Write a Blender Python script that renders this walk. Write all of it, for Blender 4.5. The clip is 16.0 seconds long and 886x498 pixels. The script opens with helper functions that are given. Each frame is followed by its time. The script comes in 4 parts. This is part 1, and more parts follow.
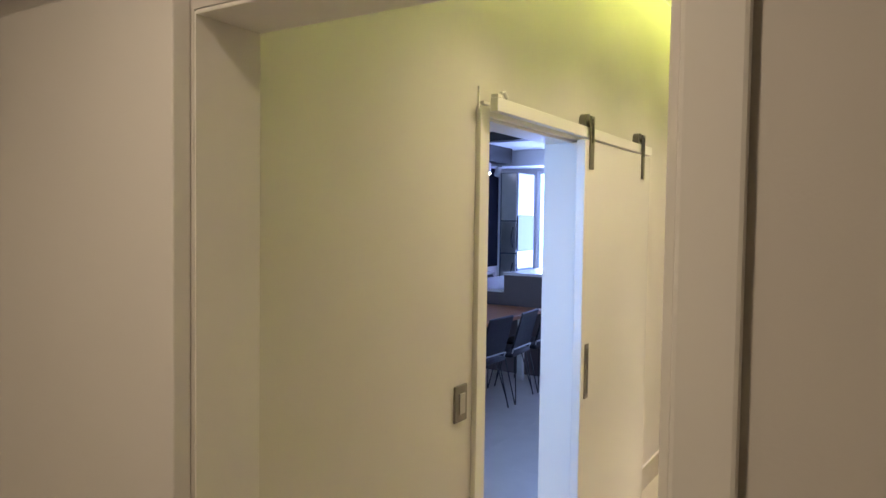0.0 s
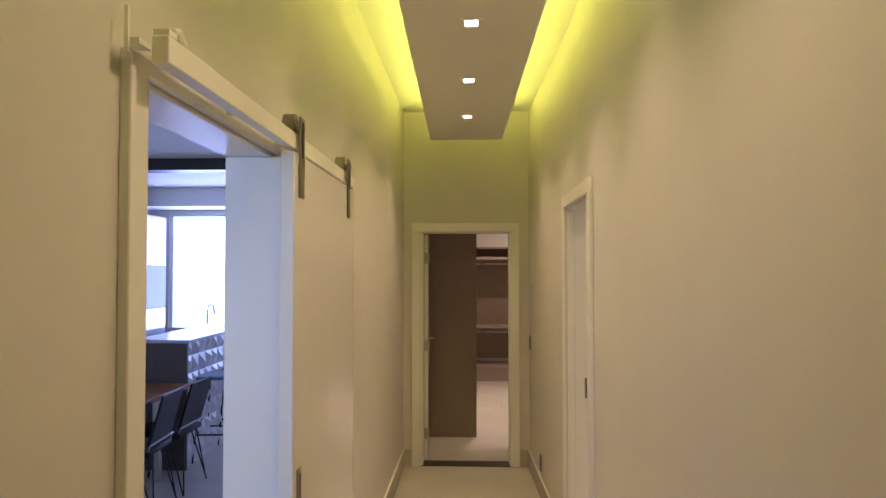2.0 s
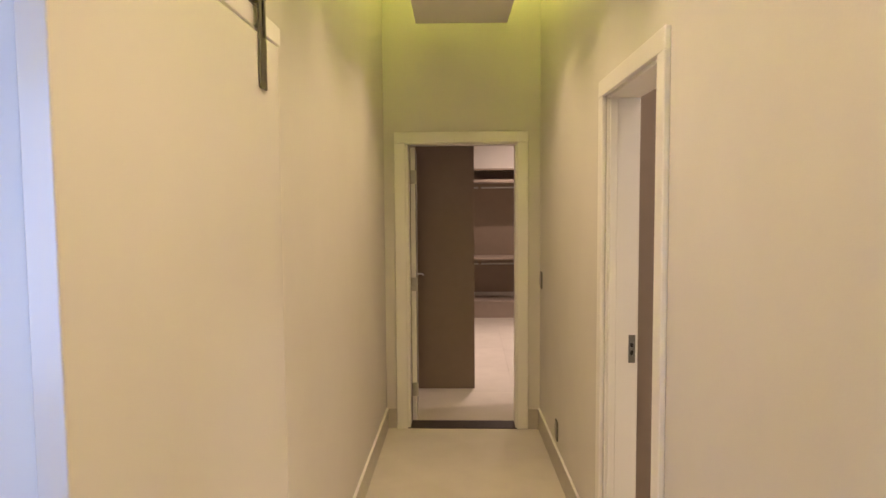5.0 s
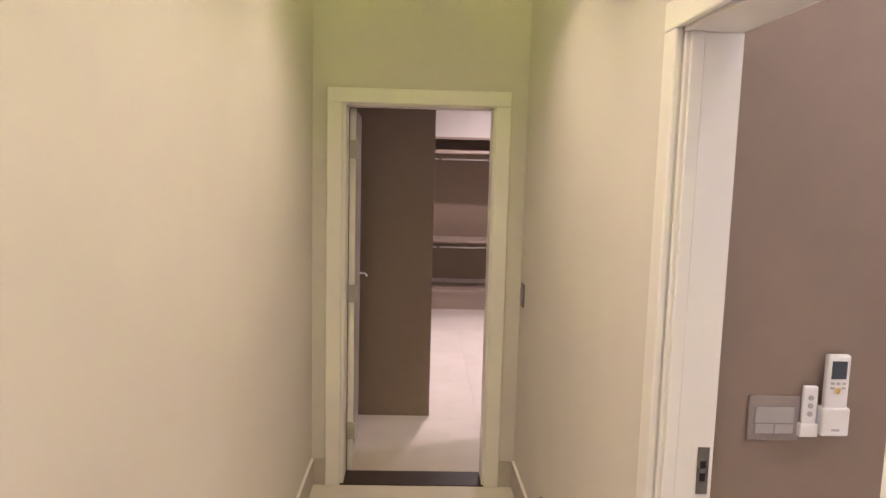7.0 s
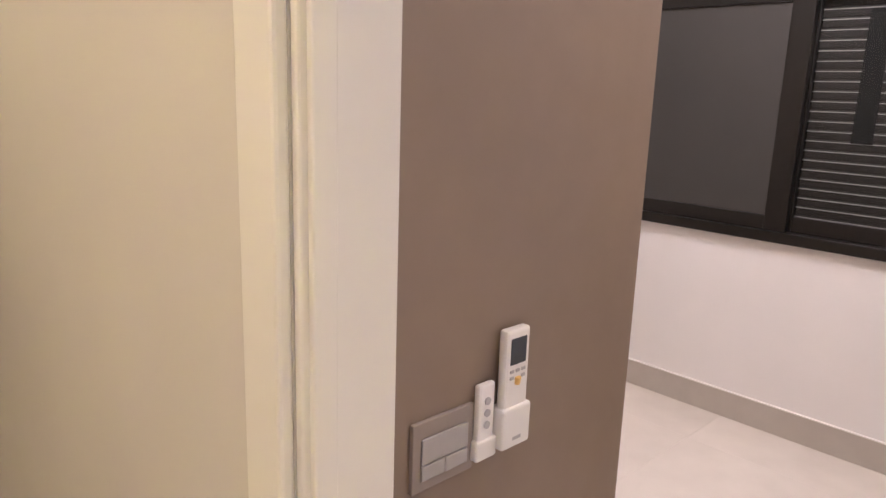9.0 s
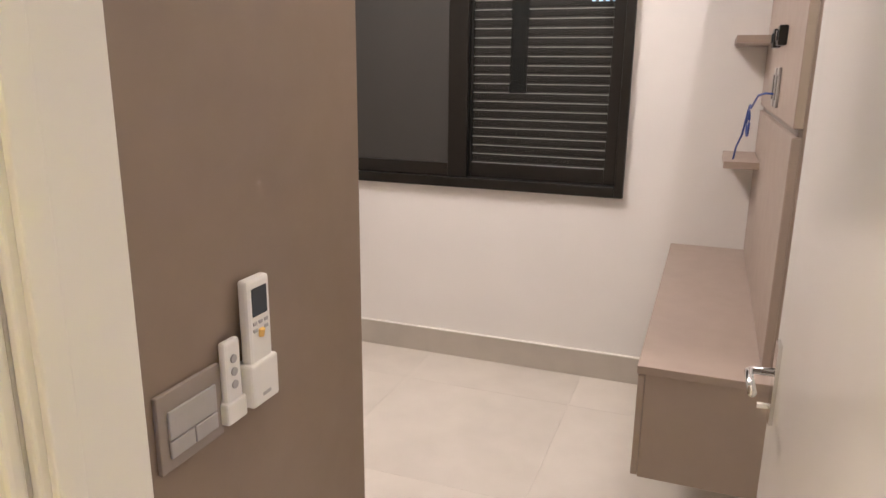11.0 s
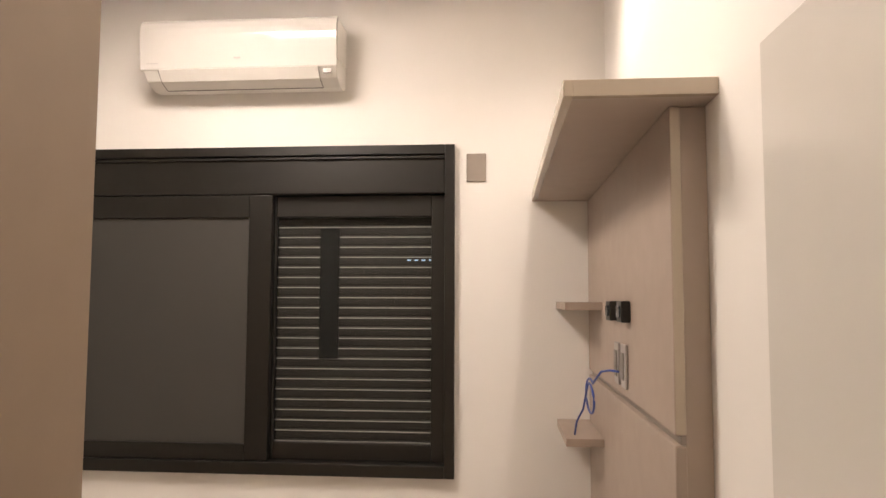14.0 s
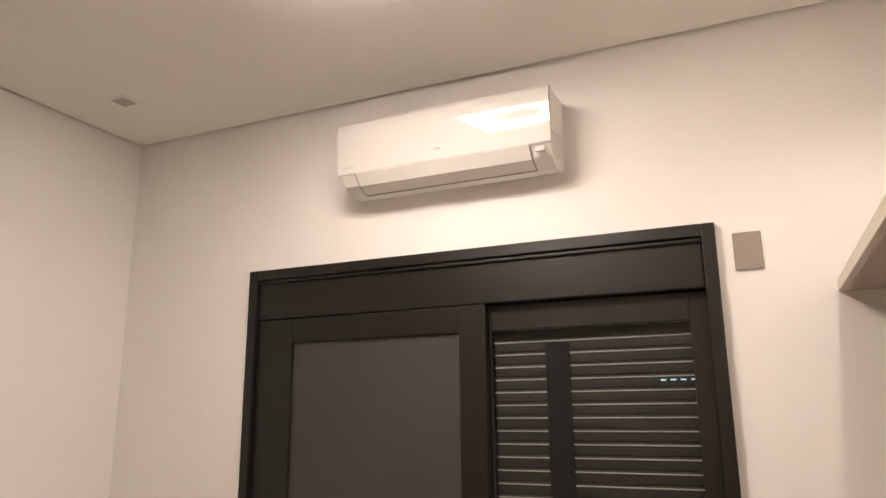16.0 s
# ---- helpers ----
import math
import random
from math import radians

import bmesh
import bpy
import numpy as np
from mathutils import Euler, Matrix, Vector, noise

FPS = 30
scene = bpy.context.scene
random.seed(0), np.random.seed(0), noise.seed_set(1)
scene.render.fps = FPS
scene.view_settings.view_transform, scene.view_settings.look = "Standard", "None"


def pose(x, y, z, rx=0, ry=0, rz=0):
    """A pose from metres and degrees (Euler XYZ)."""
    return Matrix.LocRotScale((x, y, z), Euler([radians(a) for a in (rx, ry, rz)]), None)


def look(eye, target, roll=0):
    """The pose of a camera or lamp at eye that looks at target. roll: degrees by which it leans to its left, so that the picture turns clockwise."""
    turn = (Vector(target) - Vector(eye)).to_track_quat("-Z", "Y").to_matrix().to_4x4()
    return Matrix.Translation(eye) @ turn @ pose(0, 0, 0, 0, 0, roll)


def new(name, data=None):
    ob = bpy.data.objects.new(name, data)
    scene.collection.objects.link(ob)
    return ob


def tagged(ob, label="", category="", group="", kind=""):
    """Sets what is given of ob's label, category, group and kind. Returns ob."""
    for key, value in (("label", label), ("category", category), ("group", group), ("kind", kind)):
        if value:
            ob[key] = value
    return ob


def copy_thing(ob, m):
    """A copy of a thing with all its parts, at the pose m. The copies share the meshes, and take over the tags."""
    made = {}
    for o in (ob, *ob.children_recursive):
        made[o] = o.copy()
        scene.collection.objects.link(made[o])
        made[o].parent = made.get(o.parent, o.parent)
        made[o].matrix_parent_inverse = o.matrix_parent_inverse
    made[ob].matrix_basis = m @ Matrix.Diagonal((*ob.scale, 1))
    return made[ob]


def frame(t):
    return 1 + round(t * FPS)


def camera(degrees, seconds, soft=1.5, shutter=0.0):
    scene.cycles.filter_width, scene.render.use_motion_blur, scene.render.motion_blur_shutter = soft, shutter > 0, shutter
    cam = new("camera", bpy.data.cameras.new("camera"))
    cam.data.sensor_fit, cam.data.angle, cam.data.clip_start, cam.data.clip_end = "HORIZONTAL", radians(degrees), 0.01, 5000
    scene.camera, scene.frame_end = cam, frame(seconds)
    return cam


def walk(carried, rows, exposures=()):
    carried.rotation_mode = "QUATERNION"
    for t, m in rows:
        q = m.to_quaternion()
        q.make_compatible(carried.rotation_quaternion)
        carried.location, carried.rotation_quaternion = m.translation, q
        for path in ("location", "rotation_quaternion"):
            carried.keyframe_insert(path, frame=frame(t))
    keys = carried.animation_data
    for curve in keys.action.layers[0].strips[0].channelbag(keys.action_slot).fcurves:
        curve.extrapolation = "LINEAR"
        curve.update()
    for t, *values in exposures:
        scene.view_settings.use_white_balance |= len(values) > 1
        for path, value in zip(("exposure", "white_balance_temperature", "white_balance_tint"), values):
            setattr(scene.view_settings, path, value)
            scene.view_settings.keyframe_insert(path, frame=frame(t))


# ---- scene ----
cam = camera(64.5, 16.0)
PATH = [
    (0, (1.269, -1.305, 1.723), (0.206, 0.387, 1.638), 0.8),
    (0.5, (1.035, -1.066, 1.702), (0.16, 0.732, 1.663), 0.2),
    (1, (0.867, -0.76, 1.727), (0.244, 1.14, 1.673), 1.4),
    (1.5, (0.698, -0.46, 1.712), (0.434, 1.522, 1.652), 0.9),
    (2, (0.62, -0.274, 1.745), (0.536, 1.723, 1.804), 0.0),
    (2.5, (0.621, -0.256, 1.837), (0.501, 1.695, 2.261), 0.1),
    (3, (0.644, -0.226, 1.874), (0.517, 1.647, 2.565), -0.2),
    (3.5, (0.663, -0.117, 1.839), (0.535, 1.799, 2.4), 0.3),
    (4, (0.625, 0.2, 1.769), (0.546, 2.174, 2.081), 0.7),
    (4.5, (0.572, 0.601, 1.718), (0.531, 2.6, 1.677), -0.1),
    (4.7, (0.582, 0.739, 1.688), (0.515, 2.734, 1.571), -0.4),
    (6.8, (0.611, 2.174, 1.787), (0.606, 4.164, 1.583), 0.7),
    (7, (0.587, 2.284, 1.788), (0.646, 4.269, 1.545), 1.5),
    (7.5, (0.566, 2.639, 1.747), (0.994, 4.579, 1.513), 1.5),
    (8, (0.594, 2.911, 1.748), (1.395, 4.724, 1.477), 0.8),
    (8.5, (0.706, 3.149, 1.737), (1.762, 4.823, 1.451), 0.2),
    (9, (0.792, 3.31, 1.71), (2.146, 4.715, 1.27), 1.9),
    (9.5, (0.834, 3.43, 1.659), (2.525, 4.397, 1.203), 1.5),
    (9.7, (0.826, 3.435, 1.641), (2.586, 4.256, 1.162), 0.3),
    (11.8, (0.74, 3.33, 1.664), (2.593, 3.942, 1.229), 1.7),
    (12, (0.735, 3.326, 1.686), (2.612, 3.931, 1.357), 1.6),
    (12.5, (0.83, 3.421, 1.738), (2.765, 3.916, 1.633), 2.0),
    (13, (0.975, 3.516, 1.762), (2.952, 3.818, 1.755), 0.0),
    (13.5, (1.101, 3.555, 1.767), (3.092, 3.751, 1.767), 0.2),
    (14, (1.257, 3.554, 1.799), (3.245, 3.721, 1.946), 0.2),
    (14.5, (1.39, 3.571, 1.829), (3.37, 3.766, 2.034), 0.3),
    (15, (1.572, 3.629, 1.837), (3.525, 3.91, 2.164), -0.0),
    (15.5, (1.705, 3.696, 1.915), (3.615, 4.17, 2.271), -1.4),
    (16, (1.901, 3.673, 1.882), (3.682, 4.463, 2.336), -0.5),
]
EXPOSURES = [
    (0, 0.38, 5900, 9), (1.0, 0.05, 6500, 16), (1.5, 0.02, 6700, 16), (3.0, -0.55, 6900, 15), (4.0, -0.45, 7000, 18), (4.7, 0.1, 6800, 19),
    (6.8, 0.62, 5550, 24), (8.0, 0.75, 5600, 26), (9.7, 0.34, 5650, 23), (12.0, 0.42, 6000, 14), (13.5, 0.28, 6400, 15), (16.0, 0.12, 6300, 16),
]
walk(cam, [(t, look(eye, target, roll)) for t, eye, target, roll in PATH], EXPOSURES)

# ---- world and lights ----
world = bpy.data.worlds.new("world")
scene.world = world
world.use_nodes = True
wn = world.node_tree.nodes
sky = wn.new("ShaderNodeTexSky")
sky.sky_type = "NISHITA"
sky.sun_disc = False
sky.sun_elevation = radians(40)
sky.sun_rotation = radians(200)
world.node_tree.links.new(sky.outputs["Color"], wn["Background"].inputs["Color"])
wn["Background"].inputs["Strength"].default_value = 0.12


def area_lamp(name, m, sx, sy, power, color, spread=180):
    d = bpy.data.lights.new(name, "AREA")
    d.shape, d.size, d.size_y, d.energy, d.color, d.spread = "RECTANGLE", sx, sy, power, color, radians(spread)
    ob = new(name, d)
    ob.matrix_world = m
    return ob


def spot_lamp(name, x, y, z, power, color, angle=110, blend=0.8, radius=0.035):
    d = bpy.data.lights.new(name, "SPOT")
    d.energy, d.color, d.spot_size, d.spot_blend, d.shadow_soft_size = power, color, radians(angle), blend, radius
    ob = new(name, d)
    ob.location = (x, y, z)
    return ob


WARM = (1.0, 0.74, 0.48)
WHITE = (1.0, 0.86, 0.70)
YELLOW = (0.90, 0.93, 0.17)
DAY = (0.31, 0.37, 1.0)
SPOT_Y = [0.94, 1.92, 2.90, 3.875, 4.855]
for sy in SPOT_Y:
    spot_lamp("downlight_lamp", 0.565 + 0.0178 * (5.795 - sy), sy, 2.855, 34, WARM, 122, 0.9)
# LED strips in the cove above the hung ceiling panel
area_lamp("cove_lamp", pose(0.340, 2.7, 2.935, 180, -4, 1.02), 0.06, 6.1, 13, YELLOW)
area_lamp("cove_lamp", pose(0.900, 2.7, 2.935, 180, 4, 1.02), 0.06, 6.1, 13, YELLOW)
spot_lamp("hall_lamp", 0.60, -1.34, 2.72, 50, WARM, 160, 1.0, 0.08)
# bedroom ceiling luminaire and downlights, plus an added fill by the door
for dx, dy, sx, sy2 in ((0, 0.185, 0.48, 0.11), (0, -0.185, 0.48, 0.11), (0.185, 0, 0.11, 0.26), (-0.185, 0, 0.11, 0.26)):
    area_lamp("bedroom_lamp", pose(3.28 + dx, 4.68 + dy, 3.185), sx, sy2, 33 * sx * sy2 / 0.163, WHITE)
# the first spot is added to brighten the door leaf and wardrobe side
for bx, by, bp in ((1.78, 3.62, 21), (2.70, 3.335, 36), (3.70, 3.335, 32)):
    spot_lamp("bedroom_spot", bx, by, 3.235, bp, WHITE, 130, 0.8)
# closet lamp, then two added fills for the far wall and wardrobe side
spot_lamp("closet_lamp", 1.0, 8.5, 2.78, 190, (1.0, 0.80, 0.66), 85, 0.7)
spot_lamp("closet_lamp", 1.7, 9.9, 2.9, 75, (1.0, 0.80, 0.66), 168, 0.5)
spot_lamp("closet_lamp", 1.9, 6.95, 2.9, 55, (1.0, 0.80, 0.66), 150, 0.8)
# daylight in the kitchen windows
area_lamp("window_daylight", pose(-2.2, 9.55, 1.7, -90, 0, 0), 3.0, 1.6, 115, DAY)
area_lamp("window_daylight", pose(-2.4, -2.17, 1.4, 90, 0, 0), 3.0, 2.1, 11, (0.33, 0.36, 1.0))


# ---- materials ----
def material(name, color, rough=0.6, metal=0.0, spec=0.5, vary=0.06, scale=6.0, bump=0.0, bump_scale=120.0, color2=None, coat=0.0, per_object=0.0):
    m = bpy.data.materials.new(name)
    m.use_nodes = True
    nt = m.node_tree
    b = nt.nodes["Principled BSDF"]
    b.inputs["Roughness"].default_value, b.inputs["Metallic"].default_value = rough, metal
    b.inputs["Coat Weight"].default_value, b.inputs["Specular IOR Level"].default_value = coat, spec
    tc = nt.nodes.new("ShaderNodeTexCoord")
    n1 = nt.nodes.new("ShaderNodeTexNoise")
    n1.inputs["Scale"].default_value, n1.inputs["Detail"].default_value = scale, 5
    n2 = nt.nodes.new("ShaderNodeTexNoise")
    n2.inputs["Scale"].default_value, n2.inputs["Detail"].default_value = scale * 0.17, 3
    add = nt.nodes.new("ShaderNodeMath")
    add.operation = "ADD"
    nt.links.new(tc.outputs["Object"], n1.inputs["Vector"])
    nt.links.new(tc.outputs["Object"], n2.inputs["Vector"])
    nt.links.new(n1.outputs["Fac"], add.inputs[0])
    nt.links.new(n2.outputs["Fac"], add.inputs[1])
    ramp = nt.nodes.new("ShaderNodeMapRange")
    ramp.inputs["From Min"].default_value, ramp.inputs["From Max"].default_value = 0.7, 1.3
    nt.links.new(add.outputs[0], ramp.inputs["Value"])
    mix = nt.nodes.new("ShaderNodeMix")
    mix.data_type = "RGBA"
    c2 = color2 or tuple(c * (1 - 2 * vary) for c in color)
    mix.inputs["A"].default_value = (*color, 1)
    mix.inputs["B"].default_value = (*c2, 1)
    nt.links.new(ramp.outputs["Result"], mix.inputs["Factor"])
    out = mix.outputs["Result"]
    if per_object:
        info = nt.nodes.new("ShaderNodeObjectInfo")
        mr = nt.nodes.new("ShaderNodeMapRange")
        mr.inputs["To Min"].default_value, mr.inputs["To Max"].default_value = 1 - per_object, 1 + per_object
        nt.links.new(info.outputs["Random"], mr.inputs["Value"])
        hsv = nt.nodes.new("ShaderNodeHueSaturation")
        nt.links.new(mr.outputs["Result"], hsv.inputs["Value"])
        nt.links.new(out, hsv.inputs["Color"])
        out = hsv.outputs["Color"]
    nt.links.new(out, b.inputs["Base Color"])
    rr = nt.nodes.new("ShaderNodeMapRange")
    rr.inputs["To Min"].default_value, rr.inputs["To Max"].default_value = max(0.02, rough - 0.05), min(1, rough + 0.06)
    nt.links.new(n1.outputs["Fac"], rr.inputs["Value"])
    nt.links.new(rr.outputs["Result"], b.inputs["Roughness"])
    if bump:
        nb = nt.nodes.new("ShaderNodeTexNoise")
        nb.inputs["Scale"].default_value, nb.inputs["Detail"].default_value = bump_scale, 4
        nt.links.new(tc.outputs["Object"], nb.inputs["Vector"])
        bp = nt.nodes.new("ShaderNodeBump")
        bp.inputs["Strength"].default_value, bp.inputs["Distance"].default_value = bump, 0.002
        nt.links.new(nb.outputs["Fac"], bp.inputs["Height"])
        nt.links.new(bp.outputs["Normal"], b.inputs["Normal"])
    return m


def emitter(name, color, strength):
    m = bpy.data.materials.new(name)
    m.use_nodes = True
    b = m.node_tree.nodes["Principled BSDF"]
    b.inputs["Base Color"].default_value = (*color, 1)
    b.inputs["Emission Color"].default_value = (*color, 1)
    b.inputs["Emission Strength"].default_value = strength
    return m


def wood(name, light, dark, rough=0.45, axis="X", fine=14.0):
    m = bpy.data.materials.new(name)
    m.use_nodes = True
    nt = m.node_tree
    b = nt.nodes["Principled BSDF"]
    b.inputs["Roughness"].default_value = rough
    tc = nt.nodes.new("ShaderNodeTexCoord")
    mp = nt.nodes.new("ShaderNodeMapping")
    mp.inputs["Scale"].default_value = {"X": (0.6, fine, fine), "Y": (fine, 0.6, fine), "Z": (fine, fine, 0.6)}[axis]
    n = nt.nodes.new("ShaderNodeTexNoise")
    n.inputs["Scale"].default_value, n.inputs["Detail"].default_value, n.inputs["Distortion"].default_value = 1.6, 8, 0.4
    r = nt.nodes.new("ShaderNodeValToRGB")
    r.color_ramp.elements[0].position, r.color_ramp.elements[1].position = 0.3, 0.72
    r.color_ramp.elements[0].color, r.color_ramp.elements[1].color = (*dark, 1), (*light, 1)
    bp = nt.nodes.new("ShaderNodeBump")
    bp.inputs["Strength"].default_value, bp.inputs["Distance"].default_value = 0.15, 0.001
    nt.links.new(tc.outputs["Object"], mp.inputs["Vector"])
    nt.links.new(mp.outputs["Vector"], n.inputs["Vector"])
    nt.links.new(n.outputs["Fac"], r.inputs["Fac"])
    nt.links.new(r.outputs["Color"], b.inputs["Base Color"])
    nt.links.new(n.outputs["Fac"], bp.inputs["Height"])
    nt.links.new(bp.outputs["Normal"], b.inputs["Normal"])
    return m


def glass(name, tint=(0.93, 0.95, 0.95)):
    m = bpy.data.materials.new(name)
    m.use_nodes = True
    nt = m.node_tree
    nt.nodes.remove(nt.nodes["Principled BSDF"])
    clear, gloss, mix = nt.nodes.new("ShaderNodeBsdfTransparent"), nt.nodes.new("ShaderNodeBsdfGlossy"), nt.nodes.new("ShaderNodeMixShader")
    fresnel = nt.nodes.new("ShaderNodeFresnel")
    fresnel.inputs["IOR"].default_value = 1.25
    clear.inputs["Color"].default_value = (*tint, 1)
    gloss.inputs["Roughness"].default_value = 0.03
    nt.links.new(fresnel.outputs[0], mix.inputs[0])
    nt.links.new(clear.outputs[0], mix.inputs[1])
    nt.links.new(gloss.outputs[0], mix.inputs[2])
    nt.links.new(mix.outputs[0], nt.nodes["Material Output"].inputs["Surface"])
    return m


WALL = material("wall_paint", (0.67, 0.64, 0.59), 0.62, vary=0.025, scale=3.0, bump=0.12, bump_scale=160)
ROOM_WALL = material("bedroom_wall_paint", (0.80, 0.78, 0.75), 0.6, vary=0.02, scale=3.0, bump=0.1, bump_scale=160)
CEIL = material("ceiling_paint", (0.80, 0.78, 0.74), 0.7, vary=0.02, scale=2.0, bump=0.06)
TRIM = material("white_lacquer", (0.82, 0.80, 0.75), 0.34, vary=0.015, scale=4.0)
DOOR = material("door_lacquer", (0.80, 0.78, 0.74), 0.22, vary=0.02, scale=3.0, coat=0.2)
SKIRT = material("porcelain_skirting", (0.50, 0.46, 0.40), 0.4, vary=0.05, scale=9)
TILE = material("porcelain_tile", (0.66, 0.61, 0.54), 0.30, color2=(0.58, 0.535, 0.47), scale=5.0, bump=0.03, bump_scale=60, per_object=0.03)
GROUT = material("grout", (0.60, 0.555, 0.49), 0.8, vary=0.1, scale=30)
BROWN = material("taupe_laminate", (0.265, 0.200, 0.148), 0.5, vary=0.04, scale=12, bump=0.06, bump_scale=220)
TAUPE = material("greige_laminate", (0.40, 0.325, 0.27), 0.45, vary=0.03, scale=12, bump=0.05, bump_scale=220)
# edge band in lightened greige, with the lamp's sheen put into its colour
EDGEBAND_SHEEN = material("greige_edge_band_sheen", (0.50, 0.43, 0.345), 0.22, vary=0.03, scale=12)
SILLSTONE = material("dark_brown_stone", (0.045, 0.03, 0.024), 0.35, vary=0.2, scale=40)
BLACK = material("black_aluminium", (0.009, 0.008, 0.006), 0.36, vary=0.12, scale=30, bump=0.04, bump_scale=300)
MATTE_BLACK = material("matte_black", (0.004, 0.004, 0.004), 0.9, vary=0.1, scale=30)
STEEL = material("brushed_steel", (0.50, 0.49, 0.46), 0.3, metal=1.0, vary=0.08, scale=60)
DARKSTEEL = material("grey_metal", (0.26, 0.255, 0.23), 0.36, metal=1.0, vary=0.1, scale=50)
CHROME = material("chrome", (0.75, 0.75, 0.74), 0.1, metal=1.0, vary=0.03, scale=20)
GREY_PLATE = material("grey_plastic_plate", (0.20, 0.185, 0.165), 0.4, vary=0.04, scale=30)
TAUPE_PLATE = material("taupe_plastic_plate", (0.30, 0.255, 0.22), 0.42, vary=0.04, scale=30)
GREY_KEY = material("grey_plastic_key", (0.40, 0.38, 0.36), 0.38, vary=0.03, scale=40)
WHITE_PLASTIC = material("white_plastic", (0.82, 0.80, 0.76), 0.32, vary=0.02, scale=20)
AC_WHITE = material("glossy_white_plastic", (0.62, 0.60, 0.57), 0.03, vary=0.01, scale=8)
LCD = material("lcd_screen", (0.055, 0.065, 0.075), 0.2, vary=0.05, scale=20)
BUTTON = material("grey_button", (0.45, 0.44, 0.43), 0.5, vary=0.02, scale=40)
AMBER = material("amber_button", (0.75, 0.48, 0.14), 0.45, vary=0.02, scale=40)
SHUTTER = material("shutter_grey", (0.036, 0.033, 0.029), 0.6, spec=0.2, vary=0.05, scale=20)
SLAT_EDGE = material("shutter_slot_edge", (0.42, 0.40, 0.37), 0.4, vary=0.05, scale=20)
CABLE = material("blue_cable", (0.05, 0.10, 0.42), 0.4, vary=0.05, scale=40)
LEATHER = material("black_leather", (0.012, 0.012, 0.013), 0.5, spec=0.2, vary=0.15, scale=30, bump=0.2, bump_scale=180)
NAVY = material("blue_grey_laminate", (0.07, 0.085, 0.11), 0.35, vary=0.04, scale=10)
SPLASH = material("black_matte_panel", (0.011, 0.012, 0.017), 0.7, spec=0.05, vary=0.15, scale=4)
DARKWALL = material("black_glass_panel", (0.012, 0.013, 0.016), 0.12, vary=0.1, scale=4)
STONE = material("light_quartz", (0.66, 0.64, 0.62), 0.25, vary=0.05, scale=50)
ISLAND = material("brown_laminate_panel", (0.085, 0.06, 0.055), 0.45, vary=0.05, scale=12)
PYRAMID = material("white_relief_tile", (0.70, 0.70, 0.70), 0.35, vary=0.04, scale=20, per_object=0.04)
TABLE = wood("orange_wood", (0.42, 0.17, 0.06), (0.26, 0.095, 0.03), 0.35, "Y")
BLUE_SEAT = material("blue_leather", (0.16, 0.27, 0.36), 0.35, vary=0.08, scale=30)
GLASS = glass("clear_glass")
SCREEN = material("grey_screen_panel", (0.046, 0.044, 0.039), 0.5, vary=0.06, scale=2.5, bump=0.1, bump_scale=500)
LED_YELLOW = emitter("led_yellow", YELLOW, 12)
LAMP_WARM = emitter("lamp_warm", (1.0, 0.88, 0.70), 22)
SLOT_GLOW = emitter("outdoor_light_glow", (0.55, 0.75, 1.0), 0.7)
# glow for the luminaire's sides, added to brighten the ceiling around it
SIDE_FILL = emitter("lamp_side_fill", (1.0, 0.86, 0.74), 32)
LAMP_WHITE = emitter("lamp_white", (1.0, 0.90, 0.78), 9)
BACKDROP = emitter("bright_sky_backdrop", (0.42, 0.62, 1.0), 4.5)


# ---- mesh helpers ----
def box(bm, x0, x1, y0, y1, z0, z1, bevel=0.0, segs=2):
    vs = [bm.verts.new((x, y, z)) for x in (x0, x1) for y in (y0, y1) for z in (z0, z1)]
    quads = ((0, 1, 3, 2), (4, 6, 7, 5), (0, 4, 5, 1), (2, 3, 7, 6), (0, 2, 6, 4), (1, 5, 7, 3))
    fs = [bm.faces.new([vs[i] for i in q]) for q in quads]
    if bevel:
        es = list({e for fc in fs for e in fc.edges})
        bmesh.ops.bevel(bm, geom=es, offset=bevel, segments=segs, affect="EDGES", profile=0.5)
    return bm


def tube(bm, pts, r, n=8, closed=False):
    pts = [Vector(p) for p in pts]
    rings = []
    for i, p in enumerate(pts):
        a = pts[i - 1] if i or closed else p
        b = pts[(i + 1) % len(pts)] if i < len(pts) - 1 or closed else p
        d = (b - a).normalized()
        u = d.cross(Vector((0, 0, 1)) if abs(d.z) < 0.9 else Vector((1, 0, 0))).normalized()
        v = d.cross(u)
        rings.append([bm.verts.new(p + r * (math.cos(k * 2 * math.pi / n) * u + math.sin(k * 2 * math.pi / n) * v)) for k in range(n)])
    pairs = list(zip(rings, rings[1:])) + ([(rings[-1], rings[0])] if closed else [])
    for ra, rb in pairs:
        for k in range(n):
            bm.faces.new((ra[k], ra[(k + 1) % n], rb[(k + 1) % n], rb[k]))
    if not closed:
        bm.faces.new(rings[0][::-1])
        bm.faces.new(rings[-1])
    return bm


def cyl(bm, a, b, r, n=20):
    return tube(bm, (a, b), r, n)


